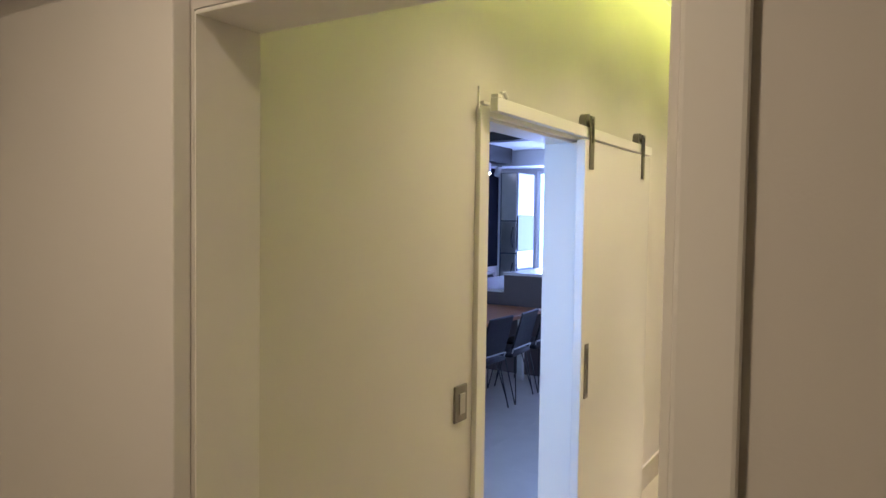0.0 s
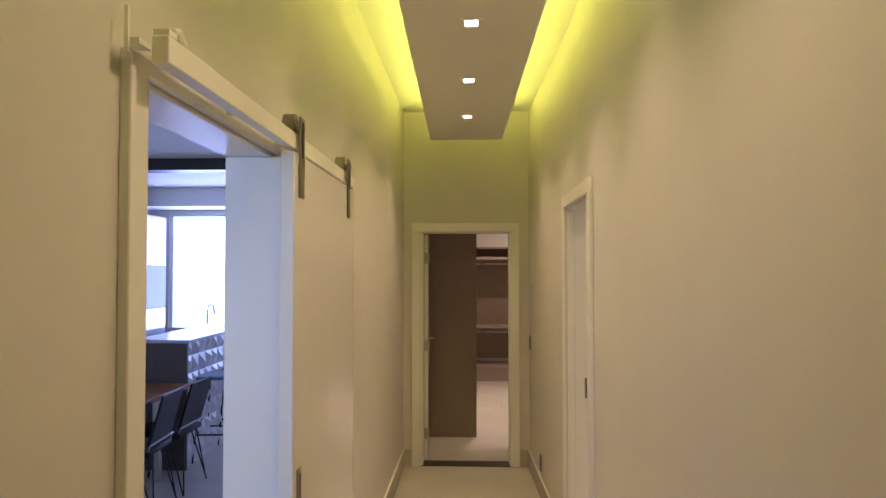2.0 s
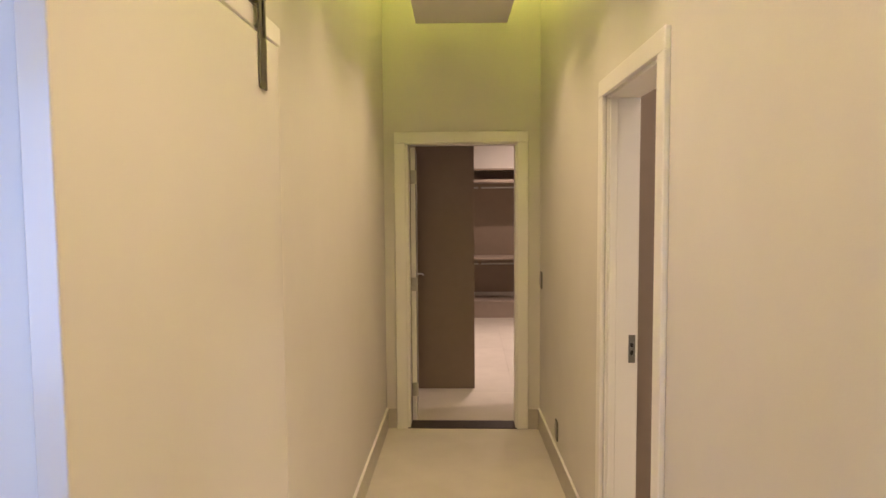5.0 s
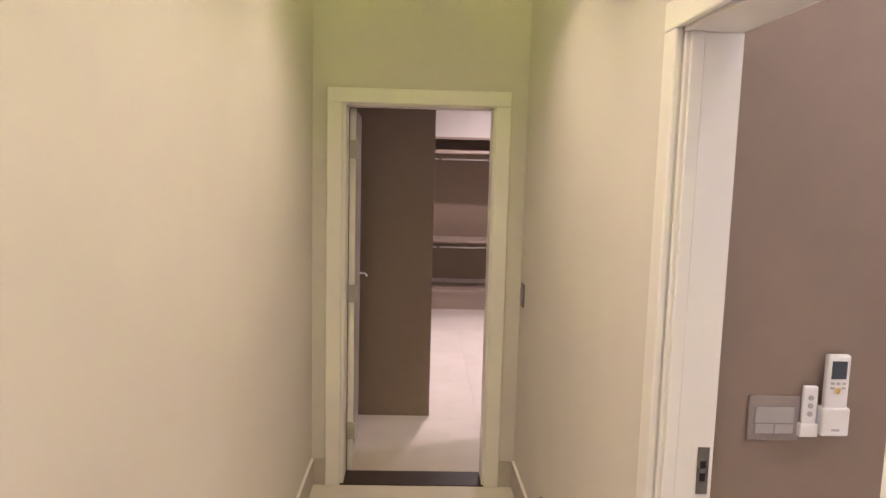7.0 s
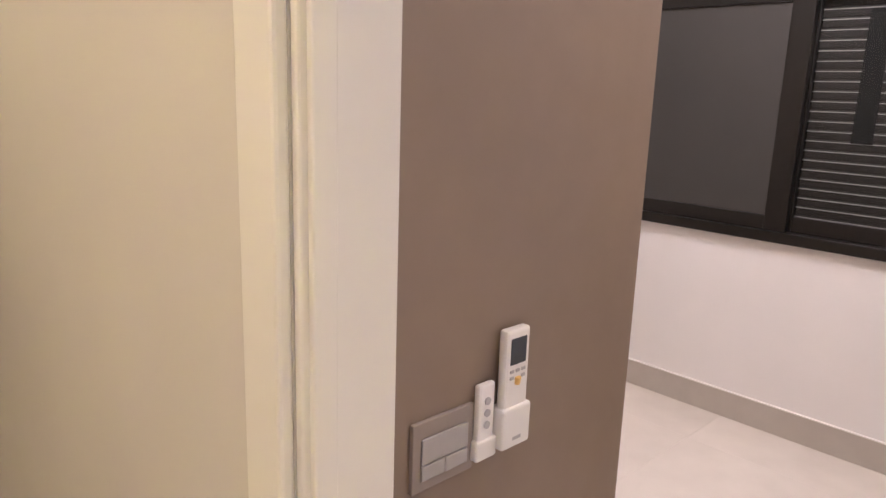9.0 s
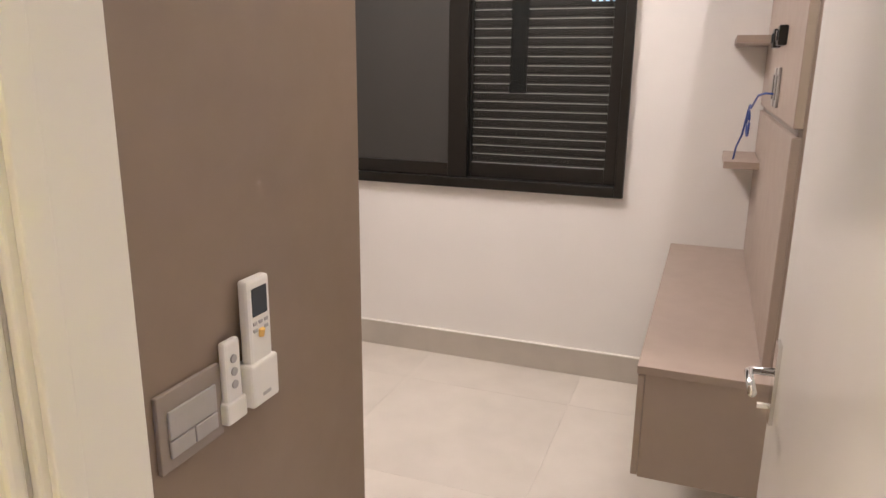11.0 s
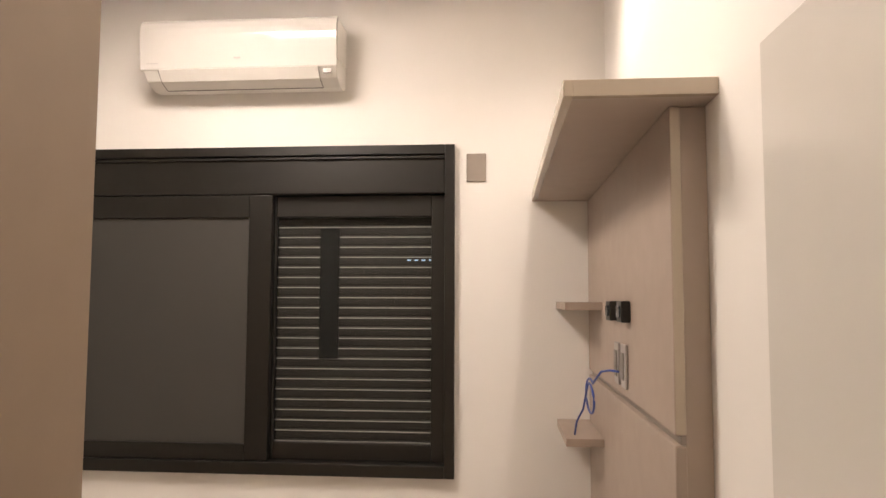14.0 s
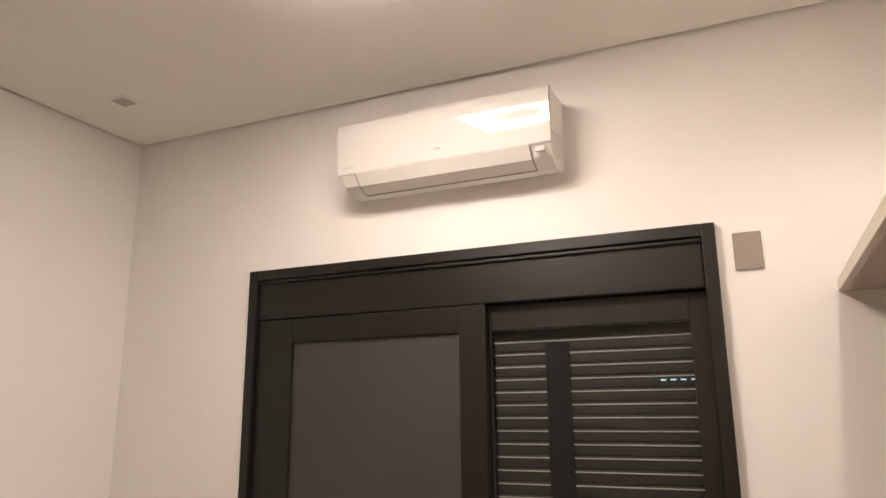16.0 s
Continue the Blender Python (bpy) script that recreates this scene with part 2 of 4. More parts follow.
def prism(bm, outline, axis, lo, hi, bevel=0.0):
    """Extrudes a 2D outline along an axis: x takes (y, z) pairs, y takes (x, z), z takes (x, y)."""
    def at(u, v, w):
        return {"x": (w, u, v), "y": (u, w, v), "z": (u, v, w)}[axis]
    lo_v = [bm.verts.new(at(u, v, lo)) for u, v in outline]
    hi_v = [bm.verts.new(at(u, v, hi)) for u, v in outline]
    n = len(outline)
    fs = [bm.faces.new((lo_v[i], lo_v[(i + 1) % n], hi_v[(i + 1) % n], hi_v[i])) for i in range(n)]
    fs += [bm.faces.new(lo_v[::-1]), bm.faces.new(hi_v)]
    bmesh.ops.recalc_face_normals(bm, faces=fs)
    if bevel:
        bmesh.ops.bevel(bm, geom=list({e for fc in fs for e in fc.edges}), offset=bevel, segments=2, affect="EDGES", profile=0.5)
    return bm


def mesh(name, bm, mat, smooth=False):
    bmesh.ops.recalc_face_normals(bm, faces=bm.faces)
    me = bpy.data.meshes.new(name)
    bm.to_mesh(me)
    bm.free()
    me.materials.append(mat)
    if smooth:
        for p in me.polygons:
            p.use_smooth = True
    return new(name, me)


def part(name, bm, mat, parent, label="", smooth=False):
    ob = mesh(name, bm, mat, smooth)
    ob.parent = parent
    if label:
        ob["label"] = label
    return ob


def thing(name, label, category, m=None, group=""):
    ob = new(name)
    ob.empty_display_size = 0.1
    tagged(ob, label, category, group)
    if m is not None:
        ob.matrix_world = m
    return ob


def structure(name, bm, mat, label, category):
    bmesh.ops.remove_doubles(bm, verts=bm.verts, dist=1e-5)
    return tagged(mesh(name, bm, mat), label, category, kind="structure")


def B(*a, **k):
    return box(bmesh.new(), *a, **k)


def boxes(*rows):
    bm = bmesh.new()
    for r in rows:
        box(bm, *r)
    return bm


# ---- structure: corridor ----
CW, END, CEIL_Z = 1.182, 6.02, 3.17
NE_X = 1.124  # the corridor narrows a little towards its end
structure("wall_corridor_west", boxes((-0.13, 0, -0.384, 0.996, 0, CEIL_Z), (-0.13, 0, 0.996, 1.857, 2.104, CEIL_Z), (-0.13, 0, 1.857, END, 0, CEIL_Z)),
          WALL, "off-white painted corridor wall with a sliding-door opening", "wall")
structure("wall_corridor_east", prism(boxes((CW, 1.306, -0.384, 3.098, 0, CEIL_Z), (CW, 1.306, 3.098, 3.949, 2.12, CEIL_Z)), [(CW, 3.949), (1.306, 3.949), (1.306, END), (NE_X, END)], "z", 0, CEIL_Z),
          WALL, "off-white painted corridor wall with the bedroom doorway", "wall")
structure("wall_corridor_north", boxes((-0.13, 0.155, END, END + 0.15, 0, CEIL_Z), (0.155, 0.965, END, END + 0.15, 2.09, CEIL_Z), (0.965, 1.30, END, END + 0.15, 0, CEIL_Z)),
          WALL, "painted end wall of the corridor above a doorway", "wall")
structure("wall_corridor_south", boxes((-0.13, 0.288, -0.53, -0.385, 0, CEIL_Z), (0.288, 1.078, -0.53, -0.385, 2.065, CEIL_Z), (1.078, 2.8, -0.53, -0.385, 0, CEIL_Z)),
          WALL, "painted wall with the doorway into the corridor", "wall")
structure("ceiling_corridor", B(-0.13, 1.30, -0.53, END + 0.15, CEIL_Z, CEIL_Z + 0.1), CEIL, "white plaster corridor ceiling with a raised cove", "ceiling")
# hung panel, closed at the entrance side
panel = thing("hung_ceiling_panel", "long hung plaster ceiling panel with a lit cove around it", "ceiling panel", pose(0.566, 5.795, 0, 0, 0, 1.02) @ pose(-0.566, -5.795, 0))
part("panel_board", boxes((0.256, 0.876, -0.38, 5.795, 2.872, 2.90)), CEIL, panel)
part("cove_lip", boxes((0.256, 0.262, -0.38, 5.795, 2.901, 2.925), (0.870, 0.876, -0.38, 5.795, 2.901, 2.925), (0.264, 0.868, 5.789, 5.795, 2.901, 2.925)), CEIL, panel)
part("suspension_frame", boxes((0.42, 0.72, -0.30, 5.60, 2.901, CEIL_Z - 0.002)), CEIL, panel)
part("led_strip", B(0.278, 0.290, -0.34, 5.74, 2.902, 2.910), LED_YELLOW, panel, "yellow-green glowing LED strip")
part("led_strip", B(0.842, 0.854, -0.34, 5.74, 2.902, 2.910), LED_YELLOW, panel, "yellow-green glowing LED strip")
light0 = None
for sy in SPOT_Y:
    if light0 is None:
        light0 = thing("downlight", "small square recessed warm-white downlight in the hung panel", "downlight", pose(0.565 + 0.0178 * (5.795 - sy), sy, 2.872), "corridor downlights")
        part("bezel", boxes((-0.05, 0.05, -0.05, -0.038, -0.004, 0), (-0.05, 0.05, 0.038, 0.05, -0.004, 0), (-0.05, -0.029, -0.038, 0.038, -0.004, 0), (0.029, 0.05, -0.038, 0.038, -0.004, 0)), CEIL, light0)
        part("diffuser", B(-0.028, 0.028, -0.037, 0.037, -0.003, 0.0), LAMP_WARM, light0, "glowing square diffuser")
    else:
        copy_thing(light0, pose(0.565 + 0.0178 * (5.795 - sy), sy, 2.872))

structure("floor_corridor", B(-0.13, 1.30, -3.4, END + 0.0, -0.12, -0.006), GROUT, "grout bed under the corridor tiles", "floor")
structure("floor_hall", boxes((1.30, 2.9, -3.4, -0.40, -0.12, -0.006), (-0.45, -0.13, -3.4, -0.52, -0.12, -0.006)), GROUT, "grout bed under the hall tiles", "floor")
structure("floor_kitchen", boxes((-4.8, -0.13, -0.40, 9.75, -0.12, -0.006), (-4.8, -0.58, -2.2, -0.40, -0.12, -0.006)), GROUT, "grout bed under the kitchen tiles", "floor")
structure("floor_bedroom", B(1.30, 4.6, 2.9, 6.7, -0.12, -0.006), GROUT, "grout bed under the bedroom tiles", "floor")
structure("floor_closet", B(0.0, 3.2, END, 11.5, -0.12, -0.006), GROUT, "grout bed under the closet tiles", "floor")

# skirting
structure("baseboard_corridor_west", boxes((0, 0.012, -0.38, 0.926, 0, 0.148), (0, 0.012, 1.875, END - 0.001, 0, 0.148)), SKIRT, "beige porcelain skirting with a pale top edge", "skirting")
structure("baseboard_corridor_east", prism(boxes((CW - 0.012, CW, -0.38, 3.014, 0, 0.148)), [(CW - 0.012, 4.028), (CW, 4.028), (NE_X, END - 0.001), (NE_X - 0.012, END - 0.001)], "z", 0, 0.148), SKIRT, "beige porcelain skirting with a pale top edge", "skirting")
structure("baseboard_corridor_north", boxes((0.012, 0.076, END - 0.012, END, 0, 0.148), (1.038, NE_X - 0.012, END - 0.012, END, 0, 0.148)), SKIRT, "short pieces of beige porcelain skirting", "skirting")


def skirt_cap(name, rows):
    structure(name, boxes(*rows), TRIM, "thin white bead along the top of the skirting", "skirting bead")


skirt_cap("baseboard_bead_west", ((0, 0.014, -0.38, 0.926, 0.148, 0.154), (0, 0.014, 1.875, END - 0.014, 0.148, 0.154)))
structure("baseboard_bead_east", prism(boxes((CW - 0.014, CW, -0.38, 3.014, 0.148, 0.154)), [(CW - 0.014, 4.028), (CW, 4.028), (NE_X, END - 0.014), (NE_X - 0.014, END - 0.014)], "z", 0.148, 0.154), TRIM, "thin white bead along the top of the skirting", "skirting bead")


# ---- door frames ----
def bar(name, row, parent, mat=TRIM, bevel=0.004, label=""):
    return part(name, B(*row, bevel=bevel), mat, parent, label)


# end doorway
door_1 = tagged(new("door_frame_1"), "white lacquered door casing round the closet doorway", "door frame", kind="structure")
bar("casing_left", (0.077, 0.157, END - 0.022, END, 0, 2.087), door_1)
bar("casing_right", (0.957, 1.037, END - 0.022, END, 0, 2.087), door_1)
bar("casing_head", (0.077, 1.037, END - 0.022, END, 2.087, 2.165), door_1)
bar("jamb_left", (0.155, 0.175, END + 0.002, END + 0.15, 0, 2.075), door_1)
bar("jamb_right", (0.945, 0.965, END + 0.002, END + 0.15, 0, 2.075), door_1)
bar("jamb_head", (0.155, 0.965, END + 0.002, END + 0.15, 2.075, 2.09), door_1)
bar("threshold", (0.155, 0.965, END - 0.01, END + 0.17, -0.005, 0.004), door_1, SILLSTONE, 0.002, "dark brown stone threshold")

# bedroom doorway
door_2 = tagged(new("door_frame_2"), "white lacquered door casing round the bedroom doorway", "door frame", kind="structure")
bar("casing_near", (CW - 0.020, CW, 3.016, 3.100, 0, 2.115), door_2)
bar("casing_far", (CW - 0.020, CW, 3.946, 4.027, 0, 2.115), door_2, TRIM, 0.006)
bar("casing_head", (CW - 0.020, CW, 3.016, 4.027, 2.115, 2.184), door_2)
bar("jamb_near", (CW + 0.002, 1.322, 3.098, 3.112, 0, 2.105), door_2)
bar("jamb_far", (CW + 0.002, 1.322, 3.935, 3.949, 0, 2.105), door_2)
bar("jamb_head", (CW + 0.002, 1.322, 3.098, 3.949, 2.105, 2.12), door_2)
bar("door_stop", (CW + 0.012, CW + 0.045, 3.924, 3.935, 0, 2.105), door_2, TRIM, 0.003)
strike = part("strike_plate", boxes((-0.014, 0.014, -0.004, 0, -0.06, -0.028), (-0.014, 0.014, -0.004, 0, -0.006, 0.006), (-0.014, 0.014, -0.004, 0, 0.026, 0.06), (-0.014, -0.008, -0.004, 0, -0.028, 0.026), (0.008, 0.014, -0.004, 0, -0.028, 0.026)), DARKSTEEL, door_2, "steel strike plate")
strike.matrix_world = pose(1.296, 3.9348, 1.045)
part("strike_hole", boxes((-0.007, 0.007, -0.003, -0.0005, -0.027, -0.007), (-0.007, 0.007, -0.003, -0.0005, 0.007, 0.025)), BLACK, strike)

# entrance doorway
door_3 = tagged(new("door_frame_3"), "white lacquered casing of the doorway between hall and corridor", "door frame", kind="structure")
bar("casing_right", (1.080, 1.150, -0.546, -0.531, 0, 2.08), door_3, TRIM, 0.006)
bar("jamb_left", (0.288, 0.292, -0.529, -0.386, 0, 2.062), door_3, TRIM, 0.001)
bar("jamb_right", (1.066, 1.078, -0.529, -0.386, 0, 2.062), door_3, TRIM, 0.002)
bar("jamb_head", (0.292, 1.066, -0.529, -0.386, 2.056, 2.064), door_3, TRIM, 0.002)
bar("door_stop", (1.040, 1.066, -0.425, -0.390, 0, 2.055), door_3, TRIM, 0.004)

# sliding-door opening
door_4 = tagged(new("door_frame_4"), "white casing and deep white reveal of the kitchen doorway", "door frame", kind="structure")
bar("casing_left", (0, 0.022, 0.926, 0.996, 0, 2.138), door_4)
bar("casing_head", (0, 0.018, 0.996, 1.90, 2.104, 2.142), door_4)
bar("reveal_left", (-0.139, 0, 0.996, 1.006, 0, 2.092), door_4)
bar("reveal_right", (-0.139, 0.041, 1.845, 1.857, 0, 2.092), door_4)
bar("reveal_head", (-0.139, 0, 0.996, 1.857, 2.092, 2.104), door_4)
bar("kitchen_casing_right", (-0.139, -0.131, 1.858, 1.934, 0, 2.165), door_4)

# ---- structure: bedroom ----
WX, RY0, RY1, RZ = 4.44, 3.06, 6.53, 3.25
WY0, WY1, WZ0, WZ1 = 3.767, 5.745, 1.014, 2.512
structure("wall_bedroom_east", boxes((WX, WX + 0.16, RY0 - 0.15, WY0, 0, RZ), (WX, WX + 0.16, WY1, RY1 + 0.15, 0, RZ), (WX, WX + 0.16, WY0, WY1, 0, WZ0), (WX, WX + 0.16, WY0, WY1, WZ1, RZ)),
          ROOM_WALL, "white painted bedroom wall with the window", "wall")
structure("wall_bedroom_south", B(1.307, WX, RY0 - 0.15, RY0, 0, RZ), ROOM_WALL, "white painted bedroom wall behind the television panel", "wall")
structure("wall_bedroom_furring", B(2.30, WX, RY0 + 0.001, 3.083, 0, RZ - 0.001), ROOM_WALL, "white plasterboard lining behind the television unit", "wall")
structure("wall_bedroom_north", B(1.307, WX, RY1, RY1 + 0.15, 0, RZ), ROOM_WALL, "white painted bedroom wall", "wall")
structure("ceiling_bedroom", boxes((1.323, WX - 0.025, RY0 + 0.025, RY1 - 0.025, RZ, RZ + 0.1), (1.1, WX + 0.16, RY0 - 0.15, RY1 + 0.15, RZ + 0.13, RZ + 0.2)), CEIL, "white plaster bedroom ceiling with a shadow gap at the walls", "ceiling")
structure("wall_bedroom_upper", boxes((WX, WX + 0.16, RY0 - 0.15, RY1 + 0.15, RZ, RZ + 0.13), (1.16, WX, RY0 - 0.15, RY0, RZ, RZ + 0.13), (1.16, WX, RY1, RY1 + 0.15, RZ, RZ + 0.13), (1.16, 1.30, RY0, RY1, CEIL_Z + 0.1, RZ + 0.13)),
          ROOM_WALL, "strip of wall above the ceiling's shadow gap", "wall")
structure("wall_bedroom_west", boxes((1.307, 1.321, 3.061, 4.067, 2.121, RZ), (1.307, 1.321, 3.061, 3.097, 0, 2.121), (1.307, 1.321, 3.950, 4.067, 0, 2.121)), ROOM_WALL, "white painted bedroom side of the corridor wall", "wall")
structure("baseboard_bedroom", boxes((WX - 0.012, WX, RY0, RY1, 0, 0.148), (2.108, WX - 0.012, RY1 - 0.012, RY1, 0, 0.148)), SKIRT, "beige porcelain skirting below the window", "skirting")
skirt_cap("baseboard_bead_bedroom", ((WX - 0.014, WX, RY0, RY1, 0.148, 0.154),))

# wardrobe block whose taupe side faces the doorway
wardrobe = thing("wardrobe", "tall built-in wardrobe with a plain taupe laminate side panel", "wardrobe")
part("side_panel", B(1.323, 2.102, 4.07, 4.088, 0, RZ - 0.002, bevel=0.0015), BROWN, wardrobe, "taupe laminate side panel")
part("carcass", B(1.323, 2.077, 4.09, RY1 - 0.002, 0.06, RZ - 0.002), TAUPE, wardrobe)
for k in range(3):
    part("door", B(2.079, 2.102, 4.09 + k * 0.8125, 4.09 + k * 0.8125 + 0.809, 0.06, RZ - 0.01, bevel=0.002), TAUPE, wardrobe)

# ---- window ----
win = tagged(new("window_1"), "wide black aluminium window with a slatted roller shutter, closed at night", "window", kind="structure")
FX0, FX1 = WX - 0.035, WX + 0.10


def fr(name, y0, y1, z0, z1, x0=FX0, x1=FX1, parent=win, mat=BLACK, bevel=0.004, label=""):
    return part(name, B(x0, x1, y0, y1, z0, z1, bevel=bevel), mat, parent, label)


outer = fr("outer_frame_side", WY0, WY0 + 0.045, WZ0, WZ1)
fr("outer_frame_side", WY1 - 0.045, WY1, WZ0, WZ1)
fr("outer_frame_head", WY0 + 0.045, WY1 - 0.045, WZ1 - 0.045, WZ1)
fr("outer_frame_sill", WY0 + 0.045, WY1 - 0.045, WZ0, WZ0 + 0.055)
fr("shutter_box", WY0 + 0.045, WY1 - 0.045, 2.29, WZ1 - 0.045, WX - 0.015, FX1, bevel=0.006, label="black shutter housing above the sashes")
fr("shutter_box_lip", WY0 + 0.047, WY1 - 0.047, WZ1 - 0.062, WZ1 - 0.050, WX - 0.028, WX - 0.016, bevel=0.002)


def sash(y0, y1, x0, x1, stile_l, stile_r, rail_b, rail_t, z0, z1, pane):
    s = fr("sash", y0, y0 + stile_r, z0, z1, x0, x1)
    fr("stile", y1 - stile_l, y1, z0, z1, x0, x1, s)
    fr("top_rail", y0 + stile_r, y1 - stile_l, z1 - rail_t, z1, x0, x1, s)
    fr("bottom_rail", y0 + stile_r, y1 - stile_l, z0, z0 + rail_b, x0, x1, s)
    if pane is not None:
        fr("pane" if pane is GLASS else "screen_panel", y0 + stile_r - 0.004, y1 - stile_l + 0.004, z0 + rail_b - 0.004, z1 - rail_t + 0.004, (x0 + x1) / 2 - 0.004, (x0 + x1) / 2 + 0.004, s, pane, 0, "clear glass pane" if pane is GLASS else "smooth dark grey panel")
    for o in s.children:
        if o.name.startswith("pane"):
            o.visible_shadow = False
    return s


SZ0, SZ1 = WZ0 + 0.055, 2.288
sash(WY0 + 0.046, 4.70, WX + 0.030, WX + 0.062, 0.09, 0.065, 0.08, 0.10, SZ0, SZ1, GLASS)
sash(4.62, WY1 - 0.046, WX - 0.012, WX + 0.026, 0.185, 0.11, 0.075, 0.105, SZ0, SZ1, SCREEN)
shutter = tagged(new("roller_shutter"), "dark grey slatted roller shutter lowered behind the glass", "shutter")
nslat = 24
pitch = 0.0474
slat_mesh = None
for k in range(nslat):
    z = 1.1085 + k * pitch
    bm = bmesh.new()
    prism(bm, [(WX + 0.073, 0.001), (WX + 0.0705, 0.008), (WX + 0.070, pitch * 0.5), (WX + 0.0715, pitch - 0.009), (WX + 0.074, pitch - 0.001), (WX + 0.088, pitch - 0.001), (WX + 0.088, 0.001)], "y", WY0 + 0.05, WY1 - 0.05)
    if slat_mesh is None:
        first = part("slat", bm, SHUTTER, shutter)
        slat_mesh = first.data
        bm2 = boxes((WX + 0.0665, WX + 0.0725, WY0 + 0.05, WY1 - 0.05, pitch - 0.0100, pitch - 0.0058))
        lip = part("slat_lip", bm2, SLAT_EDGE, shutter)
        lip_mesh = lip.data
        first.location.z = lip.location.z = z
    else:
        bm.free()
        for nm, me in (("slat", slat_mesh), ("slat_lip", lip_mesh)):
            o = new(nm, me)
            o.parent, o.location.z = shutter, z
part("brake_strip", B(WX + 0.063, WX + 0.0662, 4.315, 4.408, 1.527, 2.139), MATTE_BLACK, shutter, "narrow black strip")
# glowing chips stand for outdoor light coming through the slats
for k in range(4):
    part("light_slot", B(WX + 0.0655, WX + 0.0668, 3.875 + k * 0.034, 3.893 + k * 0.034, 1.985, 1.990), SLOT_GLOW, shutter, "tiny glowing chip standing for outdoor light through a slot")
# slab out of view, added to keep sky light off the window
structure("wall_outside_night", B(WX + 0.5, WX + 0.6, WY0 - 0.6, WY1 + 0.6, 0.3, 3.2), ISLAND, "unseen dark slab added beyond the closed shutter to block sky light", "wall")

# ---- bedroom things ----
ac = thing("air_conditioner", "glossy white split air conditioner mounted high on the bedroom wall", "air conditioner")
AY0, AY1 = 4.277, 5.178
prof = [(WX, 2.783), (WX - 0.04, 2.765), (WX - 0.10, 2.765), (WX - 0.165, 2.791), (WX - 0.205, 2.835), (WX - 0.205, 2.885), (WX, 2.885)]
part("lower_body", prism(bmesh.new(), prof, "y", AY0 + 0.006, AY1 - 0.012, 0.004), WHITE_PLASTIC, ac)
part("side_body", prism(bmesh.new(), [(WX, 2.887), (WX - 0.20, 2.887), (WX - 0.20, 3.025), (WX - 0.17, 3.06), (WX, 3.065)], "y", AY0 + 0.004, AY1 - 0.010, 0.003), WHITE_PLASTIC, ac)
front = [(WX - 0.1985, 2.831), (WX - 0.202, 2.828), (WX - 0.2085, 2.836), (WX - 0.2225, 2.985), (WX - 0.2215, 3.015), (WX - 0.213, 3.042), (WX - 0.198, 3.058), (WX - 0.185, 3.063), (WX - 0.19, 3.045), (WX - 0.2005, 3.015)]
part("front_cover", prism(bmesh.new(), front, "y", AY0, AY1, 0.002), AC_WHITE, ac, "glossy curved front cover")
part("air_flap", prism(bmesh.new(), [(WX - 0.108, 2.767), (WX - 0.166, 2.79), (WX - 0.206, 2.833), (WX - 0.2085, 2.831), (WX - 0.169, 2.787), (WX - 0.110, 2.764)], "y", AY0 + 0.085, AY1 - 0.085), WHITE_PLASTIC, ac, "curved air flap")
for fy in (AY0 + 0.082, AY1 - 0.085):
    part("flap_gap", prism(bmesh.new(), [(WX - 0.108, 2.766), (WX - 0.166, 2.789), (WX - 0.206, 2.832), (WX - 0.2092, 2.83), (WX - 0.170, 2.786), (WX - 0.110, 2.763)], "y", fy, fy + 0.003), GREY_PLATE, ac)
part("flap_gap", B(WX - 0.112, WX - 0.105, AY0 + 0.085, AY1 - 0.085, 2.7615, 2.764), GREY_PLATE, ac)
part("display", B(WX - 0.203, WX - 0.190, AY0 + 0.025, AY0 + 0.062, 2.803, 2.821, bevel=0.002), GREY_KEY, ac)
part("emblem", B(WX - 0.2150, WX - 0.2090, (AY0 + AY1) / 2 - 0.016, (AY0 + AY1) / 2 + 0.016, 2.873, 2.881, bevel=0.001), BUTTON, ac)
part("marking", B(WX - 0.2128, WX - 0.2070, AY1 - 0.085, AY1 - 0.03, 2.857, 2.86), BUTTON, ac)

plate = thing("blank_wall_plate", "taupe plastic blank cover plate on the wall beside the window", "wall plate")
part("plate", B(WX - 0.008, WX, 3.625, 3.714, 2.342, 2.472, bevel=0.003), TAUPE_PLATE, plate)

# television unit: bench, panels, top shelf and corner shelves
bench = thing("floating_bench", "floating greige laminate drawer bench along the wall", "bench")
part("bench_top", B(2.785, WX - 0.002, 3.084, 3.512, 0.775, 0.80, bevel=0.002), TAUPE, bench)
part("bench_body", B(2.795, WX - 0.002, 3.084, 3.487, 0.43, 0.774, bevel=0.001), TAUPE, bench)
for k in range(2):
    part("drawer_front", B(2.795 + k * 0.8215, 2.795 + k * 0.8215 + 0.8175, 3.488, 3.508, 0.435, 0.765, bevel=0.002), TAUPE, bench)
tv = thing("television_panel", "greige laminate television wall panel with a horizontal groove", "wall panel")
PF = 3.17
part("upper_panel", B(2.885, WX - 0.002, PF - 0.026, PF, 1.500, 2.2485, bevel=0.004), TAUPE, tv)
part("edge_strip", B(2.8835, 2.8848, PF - 0.024, PF - 0.002, 1.504, 2.246), EDGEBAND_SHEEN, tv, "edge band, made paler to carry the lamp's sheen")
part("lower_panel", B(2.885, WX - 0.002, PF - 0.026, PF, 0.802, 1.478, bevel=0.004), TAUPE, tv)
part("groove_profile", B(2.892, WX - 0.002, PF - 0.026, PF - 0.014, 1.479, 1.499), TAUPE_PLATE, tv)
part("backing_box", B(2.896, WX - 0.002, 3.084, PF - 0.0265, 0.802, 2.2485, bevel=0.001), TAUPE, tv)
cap = thing("top_shelf", "greige laminate canopy shelf above the television panel", "shelf")
